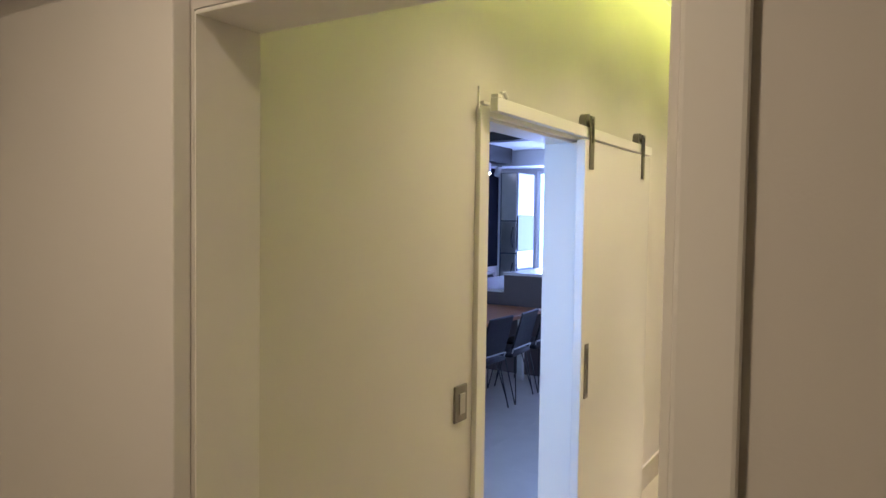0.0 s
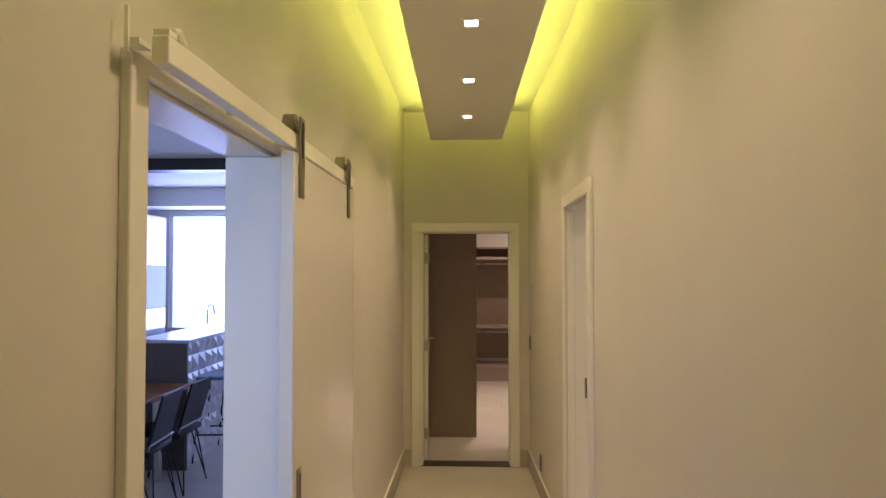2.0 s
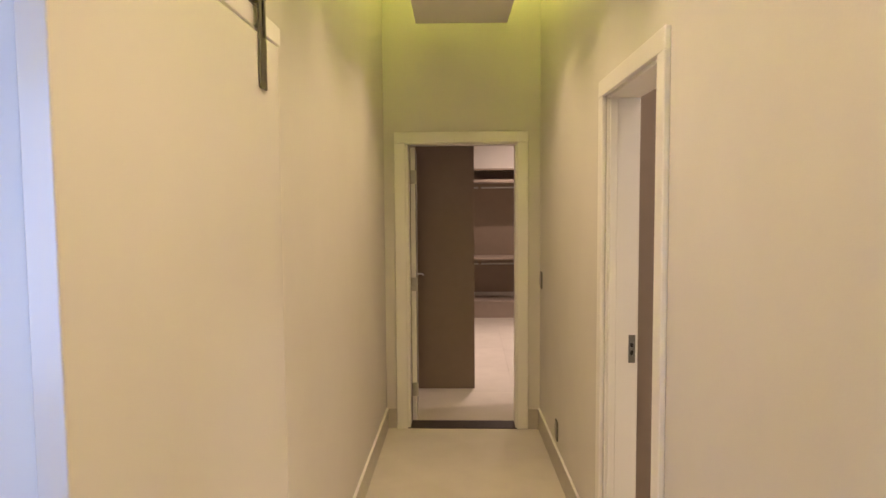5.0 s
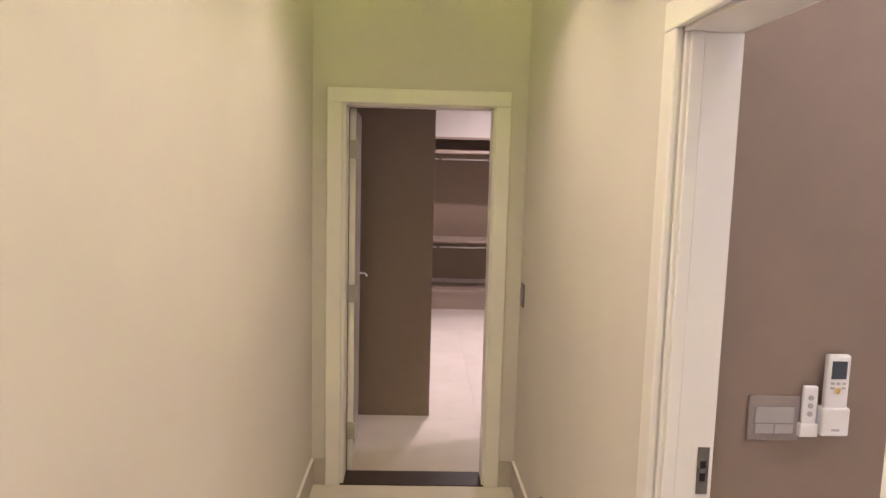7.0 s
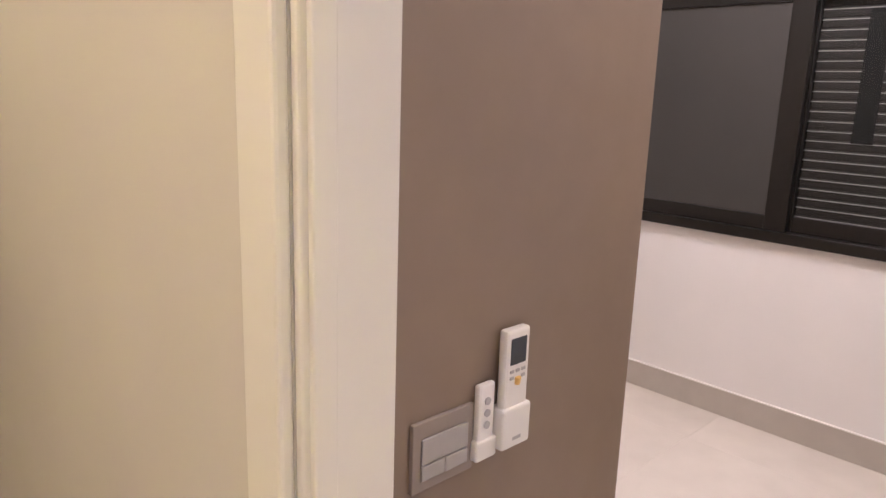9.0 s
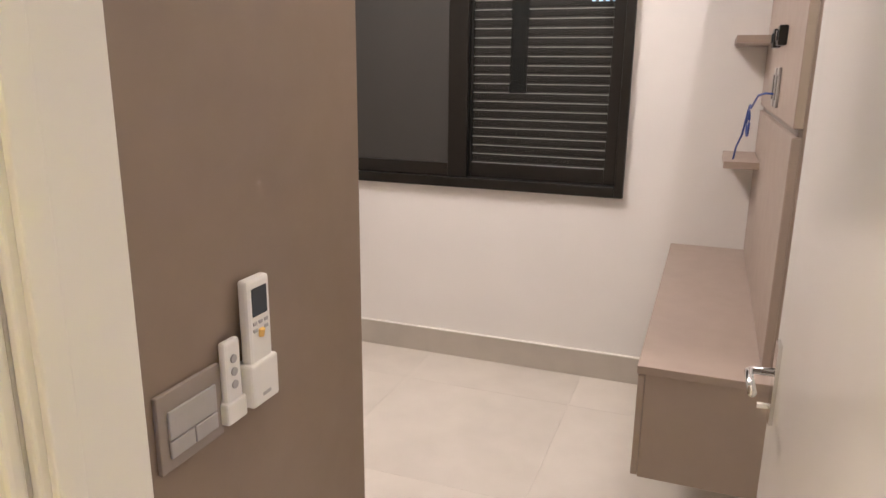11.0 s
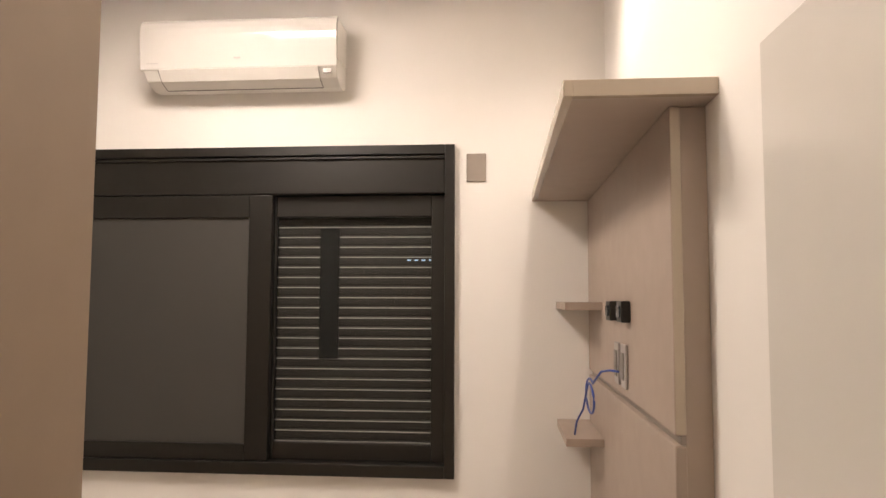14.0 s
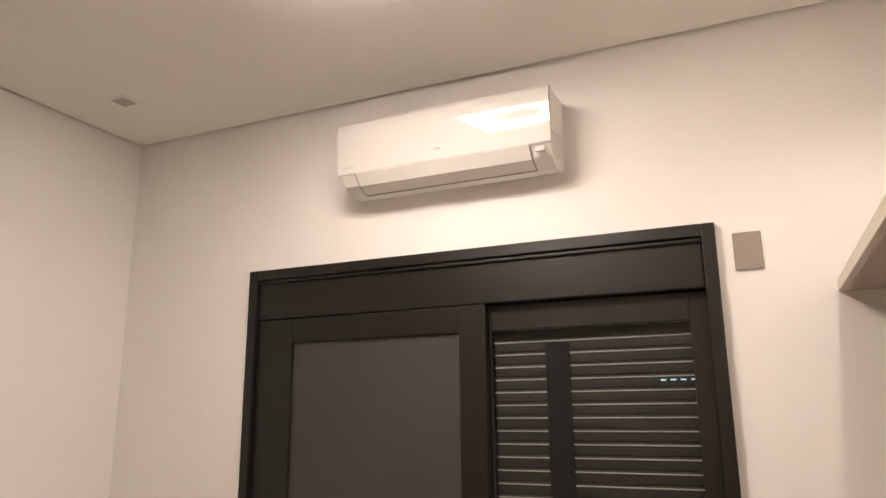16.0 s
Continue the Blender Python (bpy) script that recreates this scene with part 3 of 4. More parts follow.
part("canopy_board", B(2.814, WX - 0.002, 3.084, 3.397, 2.2495, 2.2855, bevel=0), TAUPE, cap)
# both edges take the greige lightened for lamp sheen
part("front_edge", B(2.792, WX - 0.002, 3.397, 3.418, 2.249, 2.286, bevel=0.001), EDGEBAND_SHEEN, cap)
part("end_edge", B(2.792, 2.814, 3.084, 3.397, 2.249, 2.286, bevel=0.001), EDGEBAND_SHEEN, cap)
for zt in (1.795, 1.28):
    sh = thing("corner_shelf", "small greige laminate shelf in the corner by the window wall", "shelf", group="corner shelves")
    part("shelf_board", B(3.99, WX - 0.002, PF + 0.001, 3.313, zt - 0.03, zt, bevel=0.0015), TAUPE, sh)
for px in (3.45, 3.68):
    o = thing("wall_outlet", "black square outlet module standing proud of the panel", "outlet", group="black outlets")
    part("socket_box", B(px - 0.045, px + 0.045, PF + 0.001, PF + 0.028, 1.735, 1.80, bevel=0.004), BLACK, o)
    part("socket_face", B(px - 0.028, px + 0.028, PF + 0.0285, PF + 0.033, 1.75, 1.785, bevel=0.002), LCD, o)
for px in (3.50, 3.63):
    o = thing("outlet_plate", "grey plastic outlet plate on the television panel", "outlet", group="grey outlet plates")
    part("plate", B(px - 0.04, px + 0.04, PF + 0.001, PF + 0.010, 1.53, 1.665, bevel=0.003), GREY_KEY, o)
    part("module", B(px - 0.024, px + 0.024, PF + 0.0105, PF + 0.014, 1.555, 1.64, bevel=0.002), GREY_PLATE, o)
cab = thing("data_cable", "loose blue network cable hanging in a loop from an outlet", "cable")
pts = [(3.56, PF + 0.014, 1.575), (3.60, PF + 0.035, 1.575), (3.66, PF + 0.055, 1.565)]
for i in range(25):
    a = 2.2 - i / 24 * 2 * math.pi * 1.15
    pts.append((3.83 + 0.12 * math.cos(a), PF + 0.070 + 0.004 * i / 24, 1.470 + 0.055 * math.sin(a) - 0.02 * i / 24))
pts += [(3.93, PF + 0.085, 1.40), (4.02, PF + 0.10, 1.34), (4.05, PF + 0.105, 1.285)]
part("cord", tube(bmesh.new(), pts, 0.004, 6), CABLE, cab, smooth=True)

# bedroom door, open into the room
leaf = thing("bedroom_door", "glossy white hinged bedroom door standing open", "door", pose(1.335, 3.196, 0, 0, 0, 1.2))
part("leaf", B(0, 0.86, -0.035, 0, 0.008, 2.14, bevel=0.002), DOOR, leaf)
hd = part("lever_handle", boxes((0.78, 0.82, 0.0005, 0.008, 1.00, 1.16)), CHROME, leaf, "chrome lever handle on a plate")
part("lever", tube(bmesh.new(), [(0.80, 0.006, 1.10), (0.80, 0.045, 1.10), (0.79, 0.052, 1.10), (0.69, 0.052, 1.10)], 0.008, 10), CHROME, hd, smooth=True)
part("key", tube(bmesh.new(), [(0.80, 0.008, 1.03), (0.80, 0.03, 1.03)], 0.006, 8), CHROME, hd)
for hz in (0.25, 1.05, 1.88):
    part("hinge", cyl(bmesh.new(), (-0.004, 0.004, hz - 0.05), (-0.004, 0.004, hz + 0.05), 0.007, 10), DARKSTEEL, leaf)

# switch plate and remotes on the wardrobe side
YW = 4.07
swp = thing("light_switch", "taupe switch plate with two grey rocker keys", "light switch")
part("plate", B(1.464, 1.602, YW - 0.009, YW - 0.0005, 1.075, 1.197, bevel=0.002), TAUPE_PLATE, swp)
part("rocker", B(1.481, 1.585, YW - 0.014, YW - 0.0095, 1.124, 1.169, bevel=0.002), GREY_KEY, swp)
part("rocker", B(1.481, 1.532, YW - 0.014, YW - 0.0095, 1.095, 1.122, bevel=0.002), GREY_KEY, swp)
part("rocker", B(1.534, 1.585, YW - 0.014, YW - 0.0095, 1.095, 1.122, bevel=0.002), GREY_KEY, swp)
r1 = thing("shutter_remote", "small white three-button remote in a white wall holder", "remote control")
part("body", B(1.602, 1.642, YW - 0.020, YW - 0.006, 1.115, 1.229, bevel=0.005), WHITE_PLASTIC, r1)
part("holder", B(1.608 - 0.011, 1.647, YW - 0.024, YW - 0.0005, 1.090, 1.128, bevel=0.004), WHITE_PLASTIC, r1)
for k in range(3):
    part("button", cyl(bmesh.new(), (1.622, YW - 0.0225, 1.198 - k * 0.022), (1.622, YW - 0.0195, 1.198 - k * 0.022), 0.007, 16), BUTTON, r1)
r2 = thing("air_conditioner_remote", "white remote with a small grey screen in a white wall holder", "remote control")
part("body", B(1.654, 1.716, YW - 0.030, YW - 0.010, 1.113, 1.317, bevel=0.006), WHITE_PLASTIC, r2)
part("holder", B(1.648, 1.722, YW - 0.036, YW - 0.0005, 1.098, 1.175, bevel=0.005), WHITE_PLASTIC, r2)
part("screen", B(1.665, 1.705, YW - 0.0315, YW - 0.0295, 1.253, 1.301, bevel=0.0008), LCD, r2, "grey display screen")
part("amber_button", cyl(bmesh.new(), (1.685, YW - 0.0322, 1.229), (1.685, YW - 0.0295, 1.216), 0.006, 16), AMBER, r2)
for bx, bz in ((1.670, 1.241), (1.685, 1.241), (1.700, 1.241), (1.670, 1.229), (1.700, 1.229)):
    part("button", B(bx - 0.005, bx + 0.005, YW - 0.0318, YW - 0.0295, bz - 0.003, bz + 0.003, bevel=0.0008), BUTTON, r2)
part("marking", B(1.674, 1.696, YW - 0.0368, YW - 0.0355, 1.113, 1.119), BUTTON, r2)

# bedroom ceiling lights
lum = thing("ceiling_luminaire", "square white ceiling luminaire with a glowing frame", "ceiling light", pose(3.28, 4.68, RZ))
part("housing", B(-0.245, 0.245, -0.245, 0.245, -0.055, -0.001, bevel=0.004), WHITE_PLASTIC, lum)
# added glowing strips that lift the ceiling's brightness
part("side_diffuser", boxes((-0.22, 0.22, 0.246, 0.249, -0.045, -0.012), (-0.22, 0.22, -0.249, -0.246, -0.045, -0.012), (0.246, 0.249, -0.22, 0.22, -0.045, -0.012), (-0.249, -0.246, -0.22, 0.22, -0.045, -0.012)), SIDE_FILL, lum)
part("glowing_frame", boxes((-0.24, 0.24, -0.24, -0.13, -0.0585, -0.0555), (-0.24, 0.24, 0.13, 0.24, -0.0585, -0.0555), (-0.24, -0.13, -0.13, 0.13, -0.0585, -0.0555), (0.13, 0.24, -0.13, 0.13, -0.0585, -0.0555)), LAMP_WHITE, lum)
# the first fitting goes with the added fill by the door
for bx, by in ((1.78, 3.62), (2.70, 3.335), (3.70, 3.335)):
    s = thing("downlight", "small square recessed bedroom ceiling downlight, the one nearest the door added", "downlight", pose(bx, by, RZ), "bedroom downlights")
    part("bezel", boxes((-0.05, 0.05, -0.05, -0.038, -0.004, 0), (-0.05, 0.05, 0.038, 0.05, -0.004, 0), (-0.05, -0.038, -0.038, 0.038, -0.004, 0), (0.038, 0.05, -0.038, 0.038, -0.004, 0)), CEIL, s)
    part("diffuser", B(-0.037, 0.037, -0.037, 0.037, -0.003, 0.0), LAMP_WARM, s)
s = thing("downlight", "small square unlit recessed downlight in the bedroom ceiling", "downlight", pose(3.98, 6.15, RZ), "bedroom downlights")
part("bezel", B(-0.05, 0.05, -0.05, 0.05, -0.004, 0, bevel=0.001), TRIM, s)
part("diffuser", B(-0.037, 0.037, -0.037, 0.037, -0.006, -0.0045), GREY_KEY, s)

# ---- corridor things ----
slide = thing("sliding_door", "white sliding barn door hung from a white rail on grey steel straps", "sliding door")
part("leaf", B(0.045, 0.088, 1.798, 2.855, 0.012, 2.100, bevel=0.003), DOOR, slide)
for hy in (1.870, 2.695):
    st = part("hanger_strap", B(0.089, 0.096, hy - 0.026, hy + 0.026, 1.965, 2.215, bevel=0.002), DARKSTEEL, slide, "grey steel hanger strap")
    part("strap_slot", B(0.0955, 0.0975, hy - 0.008, hy + 0.008, 2.09, 2.20), BLACK, st)
    part("wheel", cyl(bmesh.new(), (0.040, hy, 2.185), (0.074, hy, 2.185), 0.042, 28), DARKSTEEL, st, "grey roller wheel")
    part("axle", cyl(bmesh.new(), (0.038, hy, 2.185), (0.101, hy, 2.185), 0.010, 12), DARKSTEEL, st)
pull = part("pull_handle", boxes((0.0885, 0.092, 1.842, 1.852, 0.88, 1.14), (0.0885, 0.092, 1.880, 1.890, 0.88, 1.14), (0.0885, 0.092, 1.852, 1.880, 0.88, 0.90), (0.0885, 0.092, 1.852, 1.880, 1.12, 1.14)), GREY_PLATE, slide, "flush grey pull handle")
part("pull_recess", B(0.0885, 0.0895, 1.852, 1.880, 0.90, 1.12), DARKSTEEL, pull)
rail = thing("sliding_rail", "white painted sliding-door rail with end stops above the doorway", "rail")
part("track", B(0.048, 0.080, 0.945, 2.915, 2.114, 2.164, bevel=0.003), TRIM, rail)
part("end_block", boxes((0.050, 0.079, 0.947, 0.980, 2.165, 2.176)), TRIM, rail)
part("bracket", boxes((0.023, 0.030, 0.895, 0.901, 2.12, 2.200), (0.023, 0.047, 0.901, 0.947, 2.136, 2.146)), TRIM, rail)
part("stop_hook", tube(bmesh.new(), [(0.064, 1.00, 2.162), (0.064, 1.00, 2.188), (0.064, 1.018, 2.194), (0.064, 1.045, 2.176)], 0.008, 10), TRIM, rail)
for by in (1.42, 2.06, 2.80):
    part("spacer", cyl(bmesh.new(), (0.0, by, 2.136), (0.047, by, 2.136), 0.012, 12), TRIM, rail)


def wall_switch(name, label, x, y0, y1, z0, z1, side, category="light switch"):
    s = thing(name, label, category)
    part("plate", B(min(x, x + side * 0.010), max(x, x + side * 0.010), y0, y1, z0, z1, bevel=0.003), GREY_PLATE, s)
    dy, dz = (y1 - y0) * 0.27, (z1 - z0) * 0.22
    part("rocker", B(min(x + side * 0.0105, x + side * 0.016), max(x + side * 0.0105, x + side * 0.016), y0 + dy, y1 - dy, z0 + dz, z1 - dz, bevel=0.002), GREY_KEY, s)
    return s


wall_switch("light_switch", "dark grey wall switch plate beside the kitchen doorway", 0.0, 0.796, 0.879, 1.000, 1.132, 1)
wall_switch("light_switch", "dark grey wall switch plate near the end of the corridor", NE_X + 0.002, 5.88, 5.955, 1.048, 1.168, -1)
wall_switch("wall_outlet", "dark grey low wall outlet plate above the skirting", CW - 0.0345, 5.17, 5.255, 0.20, 0.32, -1, "outlet")

# ---- closet room ----
KYE = 9.751
structure("wall_closet_north", B(-0.13, 3.2, 11.35, 11.5, 0, 2.95), WALL, "white wall of the walk-in closet", "wall")
structure("wall_closet_west", B(-0.13, 0.0, KYE, 11.35, 0, 2.95), WALL, "white wall of the walk-in closet", "wall")
structure("wall_closet_east", boxes((3.05, 3.2, END + 0.15, 11.35, 0, 2.95)), WALL, "white wall of the walk-in closet", "wall")
structure("wall_closet_south", boxes((1.30, 3.05, RY1 + 0.151, RY1 + 0.25, 0, 2.95)), WALL, "white wall beside the closet doorway", "wall")
structure("ceiling_closet", B(0.001, 3.2, END + 0.151, 11.5, 2.95, 3.05), CEIL, "white closet ceiling", "ceiling")
cl_door = thing("closet_door", "white hinged closet door standing open into the room", "door", pose(0.178, END + 0.155, 0, 0, 0, 93))
part("leaf", B(0, 0.78, -0.035, 0.0, 0.008, 2.07, bevel=0.002), DOOR, cl_door)
for hz in (0.25, 1.05, 1.85):
    part("hinge", boxes((-0.03, 0.0, -0.046, -0.036, hz - 0.05, hz + 0.05), (-0.012, -0.001, -0.036, 0.0, hz - 0.05, hz + 0.05)), STEEL, cl_door, "steel hinge")
part("lever", tube(bmesh.new(), [(0.72, -0.036, 1.05), (0.72, -0.08, 1.05), (0.62, -0.085, 1.05)], 0.008, 10), CHROME, cl_door, smooth=True)
cw = thing("closet_wardrobe", "tall brown laminate wardrobe seen from its side in the closet", "wardrobe")
part("side_panel", B(0.02, 0.660, 7.10, 7.125, 0.0, 2.72, bevel=0.0015), BROWN, cw)
part("body", B(0.02, 0.658, 7.127, 9.3, 0.0, 2.72), BROWN, cw)
# far shelving
sv = thing("closet_shelving", "brown open wardrobe shelving with hanging rails along the far wall", "shelving")
SY0, SY1 = 10.80, 11.349
part("back_panel", B(0.02, 2.8, SY1 - 0.02, SY1 - 0.002, 0.30, 2.12), BROWN, sv)
part("top_board", B(0.02, 2.8, SY0, SY1 - 0.021, 2.075, 2.10), BROWN, sv)
part("upper_shelf", B(0.02, 2.8, SY0, SY1 - 0.021, 1.905, 1.947, bevel=0.002), TAUPE, sv)
part("middle_shelf", B(0.02, 2.8, SY0, SY1 - 0.021, 0.825, 0.850, bevel=0.002), TAUPE, sv)
part("bench_top", B(0.02, 2.8, SY0 - 0.02, SY1 - 0.021, 0.205, 0.240, bevel=0.002), TAUPE, sv)
part("plinth", B(0.02, 2.8, SY0, SY1 - 0.021, 0.0, 0.204), TAUPE, sv)
for k, xx in enumerate((0.02, 2.78)):
    part("divider", B(xx, xx + 0.02, SY0 + 0.01, SY1 - 0.021, 0.26, 2.074), TAUPE, sv)
for zz in (1.835, 0.765):
    part("hanging_rail", cyl(bmesh.new(), (0.80, SY0 + 0.05, zz), (2.77, SY0 + 0.05, zz), 0.012, 12), STEEL, sv)
    part("hanging_rail", cyl(bmesh.new(), (0.05, SY0 + 0.05, zz), (0.76, SY0 + 0.05, zz), 0.012, 12), STEEL, sv)

# ---- hall, behind the start ----
KZ0 = 2.849
structure("wall_hall_west", boxes((-0.58, -0.45, -3.4, -0.40, 0, KZ0), (-0.45, -0.13, -0.52, -0.40, 0, KZ0)), WALL, "painted hall wall", "wall")
structure("wall_hall_east", B(2.8, 2.93, -3.4, -0.40, 0, 2.75), WALL, "painted hall wall", "wall")
structure("wall_hall_south", B(-0.58, 2.93, -3.53, -3.4, 0, 2.75), WALL, "painted hall wall", "wall")
structure("ceiling_hall", B(-0.45, 2.93, -3.53, -0.521, 2.75, 2.84), CEIL, "white hall ceiling", "ceiling")
hall_door = thing("hall_door", "white hinged door folded back against the hall wall", "door", pose(0.283, -0.5315, 0, 0, 0, 180))
part("leaf", B(0, 0.74, 0.0, 0.036, 0.008, 2.12, bevel=0.003), DOOR, hall_door)
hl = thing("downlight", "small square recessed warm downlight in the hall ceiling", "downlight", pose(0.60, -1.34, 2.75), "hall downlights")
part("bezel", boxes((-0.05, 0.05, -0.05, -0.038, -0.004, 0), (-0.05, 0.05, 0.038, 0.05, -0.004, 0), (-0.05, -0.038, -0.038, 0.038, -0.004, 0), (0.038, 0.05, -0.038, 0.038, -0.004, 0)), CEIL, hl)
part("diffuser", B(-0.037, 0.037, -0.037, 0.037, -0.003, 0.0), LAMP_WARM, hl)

# ---- kitchen and dining room ----
KX, KY, KZ = -4.47, 9.6, 2.85
structure("wall_kitchen_west", boxes((KX - 0.15, KX, -2.2, KY, 0, KZ)), WALL, "kitchen wall behind the cooking units", "wall")
structure("wall_kitchen_north", boxes((KX - 0.15, -3.72, KY, KY + 0.15, 0, KZ), (-3.72, -0.7, KY, KY + 0.15, 0, 0.92), (-3.72, -0.7, KY, KY + 0.15, 2.55, KZ), (-0.7, -0.13, KY, KY + 0.15, 0, KZ)), WALL, "kitchen end wall with a wide bright window", "wall")
structure("wall_kitchen_south", boxes((KX, -4.0, -2.35, -2.2, 0, KZ), (-0.8, -0.58, -2.35, -2.2, 0, KZ), (-4.0, -0.8, -2.35, -2.2, 2.5, KZ), (-4.0, -0.8, -2.35, -2.2, 0, 0.3)), WALL, "dining room wall with a wide glazed opening", "wall")
structure("wall_kitchen_east", boxes((-0.13, 0.0, END + 0.15, KY + 0.15, 0, KZ)), WALL, "kitchen side wall", "wall")
structure("wall_kitchen_lining", boxes((-0.138, -0.131, -0.398, 0.99, 0, KZ), (-0.138, -0.131, 0.99, 1.862, 2.17, KZ), (-0.138, -0.131, 1.935, 6.16, 0, KZ)), WALL, "white dining room side of the corridor wall", "wall")
structure("ceiling_kitchen", boxes((KX - 0.15, -0.131, -2.35, KY + 0.15, KZ, KZ + 0.1)), CEIL, "white kitchen ceiling", "ceiling")
structure("ceiling_dining", B(KX, -0.14, -2.2, 5.619, 2.70, KZ - 0.001), CEIL, "lowered white dining room ceiling", "ceiling")
structure("beam_kitchen", B(KX, -0.14, 5.62, 5.80, 2.60, KZ - 0.001), BLACK, "black beam across the dining room ceiling", "beam")
structure("bulkhead_kitchen", B(KX, -0.14, 9.0, KY - 0.001, 2.60, KZ - 0.001), CEIL, "lowered white bulkhead above the kitchen window", "bulkhead")
structure("backdrop_sky", B(-5.5, -0.25, KY + 1.0, KY + 1.05, -0.5, 4.0), BACKDROP, "bright white daylight beyond the kitchen window", "backdrop")
structure("backdrop_garden", B(-5.5, -0.6, -3.6, -3.55, -0.5, 4.0), BACKDROP, "bright white daylight beyond the dining room glazing", "backdrop")
kw = tagged(new("window_2"), "wide kitchen window, overexposed with daylight", "window", kind="structure")
for xx in (-3.72, -1.74, -0.745):
    part("mullion", B(xx, xx + 0.045, KY + 0.03, KY + 0.08, 0.92, 2.55, bevel=0.003), TRIM, kw)
part("sill", B(-3.72, -0.7, KY - 0.03, KY + 0.15, 0.90, 0.925, bevel=0.003), STONE, kw)
part("head", B(-3.675, -0.745, KY + 0.03, KY + 0.08, 2.505, 2.55, bevel=0.003), TRIM, kw)

table = thing("dining_table", "long dining table with an orange-brown wooden top", "table")
part("tabletop", B(-2.85, -1.83, 3.3, 5.76, 0.722, 0.76, bevel=0.004), TABLE, table)
for lx in (-2.7, -2.0):
    for ly in (3.5, 5.5):
        part("leg", B(lx - 0.03, lx + 0.03, ly - 0.03, ly + 0.03, 0, 0.721, bevel=0.003), STEEL, table)


def dining_chair(m):
    c = thing("dining_chair", "black leather dining chair on thin hairpin legs at the table", "chair", m, "chairs along the table")
    part("seat", B(-0.23, 0.21, -0.23, 0.23, 0.44, 0.485, bevel=0.018), LEATHER, c, smooth=True)
    bm = bmesh.new()
    prism(bm, [(0.185, 0.52), (0.205, 0.515), (0.30, 0.86), (0.285, 0.87)], "y", -0.21, 0.21, 0.006)
    part("backrest", bm, LEATHER, c)
    part("back_rail", tube(bmesh.new(), [(0.19, -0.21, 0.45), (0.21, -0.215, 0.52), (0.215, 0.215, 0.52), (0.19, 0.21, 0.45)], 0.007, 8), STEEL, c)
    for sx, sy in ((-1, -1), (-1, 1), (1, -1), (1, 1)):
        part("leg", tube(bmesh.new(), [(sx * 0.20, sy * 0.13, 0.44), (sx * 0.245, sy * 0.225, 0.01), (sx * 0.245, sy * 0.235, 0.01), (sx * 0.12, sy * 0.20, 0.44)], 0.0055, 6), BLACK, c)
    return c


chair = dining_chair(pose(-1.84, 3.62, 0, 0, 0, 3))
for cy, rz in ((4.18, -2), (4.74, 4), (5.30, 0)):
    copy_thing(chair, pose(-1.84, cy, 0, 0, 0, rz))

isl = thing("kitchen_island", "kitchen island with brown end panels and pale stone tops", "kitchen island")
part("raised_end_panel", B(-2.36, -1.87, 5.78, 5.81, 0, 1.10, bevel=0.002), ISLAND, isl)
part("raised_body", B(-2.36, -1.91, 5.811, 8.7, 0, 1.098), WALL, isl)
part("raised_top", B(-2.38, -1.86, 5.79, 8.75, 1.101, 1.13, bevel=0.003), STONE, isl)
part("low_end_panel", B(-3.3, -2.361, 5.80, 5.83, 0, 0.90, bevel=0.002), ISLAND, isl)
part("low_body", B(-3.3, -2.361, 5.831, 8.7, 0, 0.898), ISLAND, isl)
part("low_top", B(-3.32, -2.381, 5.79, 8.75, 0.901, 0.93, bevel=0.003), STONE, isl)
bm = bmesh.new()
h = 0.075
for (dx, dy, dz) in ((0, 0, 0),):
    vs = [bm.verts.new(p) for p in ((0, -h, -h), (0, h, -h), (0, h, h), (0, -h, h), (0.035, 0.02, 0.02))]
    for a, b in ((0, 1), (1, 2), (2, 3), (3, 0)):
        bm.faces.new((vs[a], vs[b], vs[4]))
    bm.faces.new((vs[3], vs[2], vs[1], vs[0]))
tile0 = part("relief_tile", bm, PYRAMID, isl, "white relief tile")
tile0.location = (-1.909, 5.90, 0.12)
k = 0
for iy in range(17):
    for iz in range(7):
        if iy or iz:
            o = new("relief_tile", tile0.data)
            o.parent, o.location = isl, (-1.909, 5.90 + iy * 0.156, 0.12 + iz * 0.156)
            o.rotation_euler.x = ((iy + iz) % 4) * math.pi / 2


def bar_stool(m):
    s = thing("bar_stool", "blue bar stool on thin black legs beside the island", "stool", m, "bar stools")
    part("seat", B(-0.19, 0.19, -0.19, 0.19, 0.74, 0.775, bevel=0.012), BLUE_SEAT, s)
    for sx, sy in ((-1, -1), (-1, 1), (1, -1), (1, 1)):
        part("leg", tube(bmesh.new(), [(sx * 0.15, sy * 0.15, 0.74), (sx * 0.2, sy * 0.2, 0.0)], 0.009, 8), BLACK, s)
    part("foot_ring", tube(bmesh.new(), [(-0.185, -0.185, 0.25), (0.185, -0.185, 0.25), (0.185, 0.185, 0.25), (-0.185, 0.185, 0.25)], 0.007, 8, True), BLACK, s)
    return s


stool = bar_stool(pose(-1.72, 6.22, 0, 0, 0, 4))
for yy, rz in ((6.85, -3), (7.48, 2), (8.11, 5)):
    copy_thing(stool, pose(-1.70, yy, 0, 0, 0, rz))
tap = thing("kitchen_tap", "tall chrome kitchen tap on the island top", "tap")
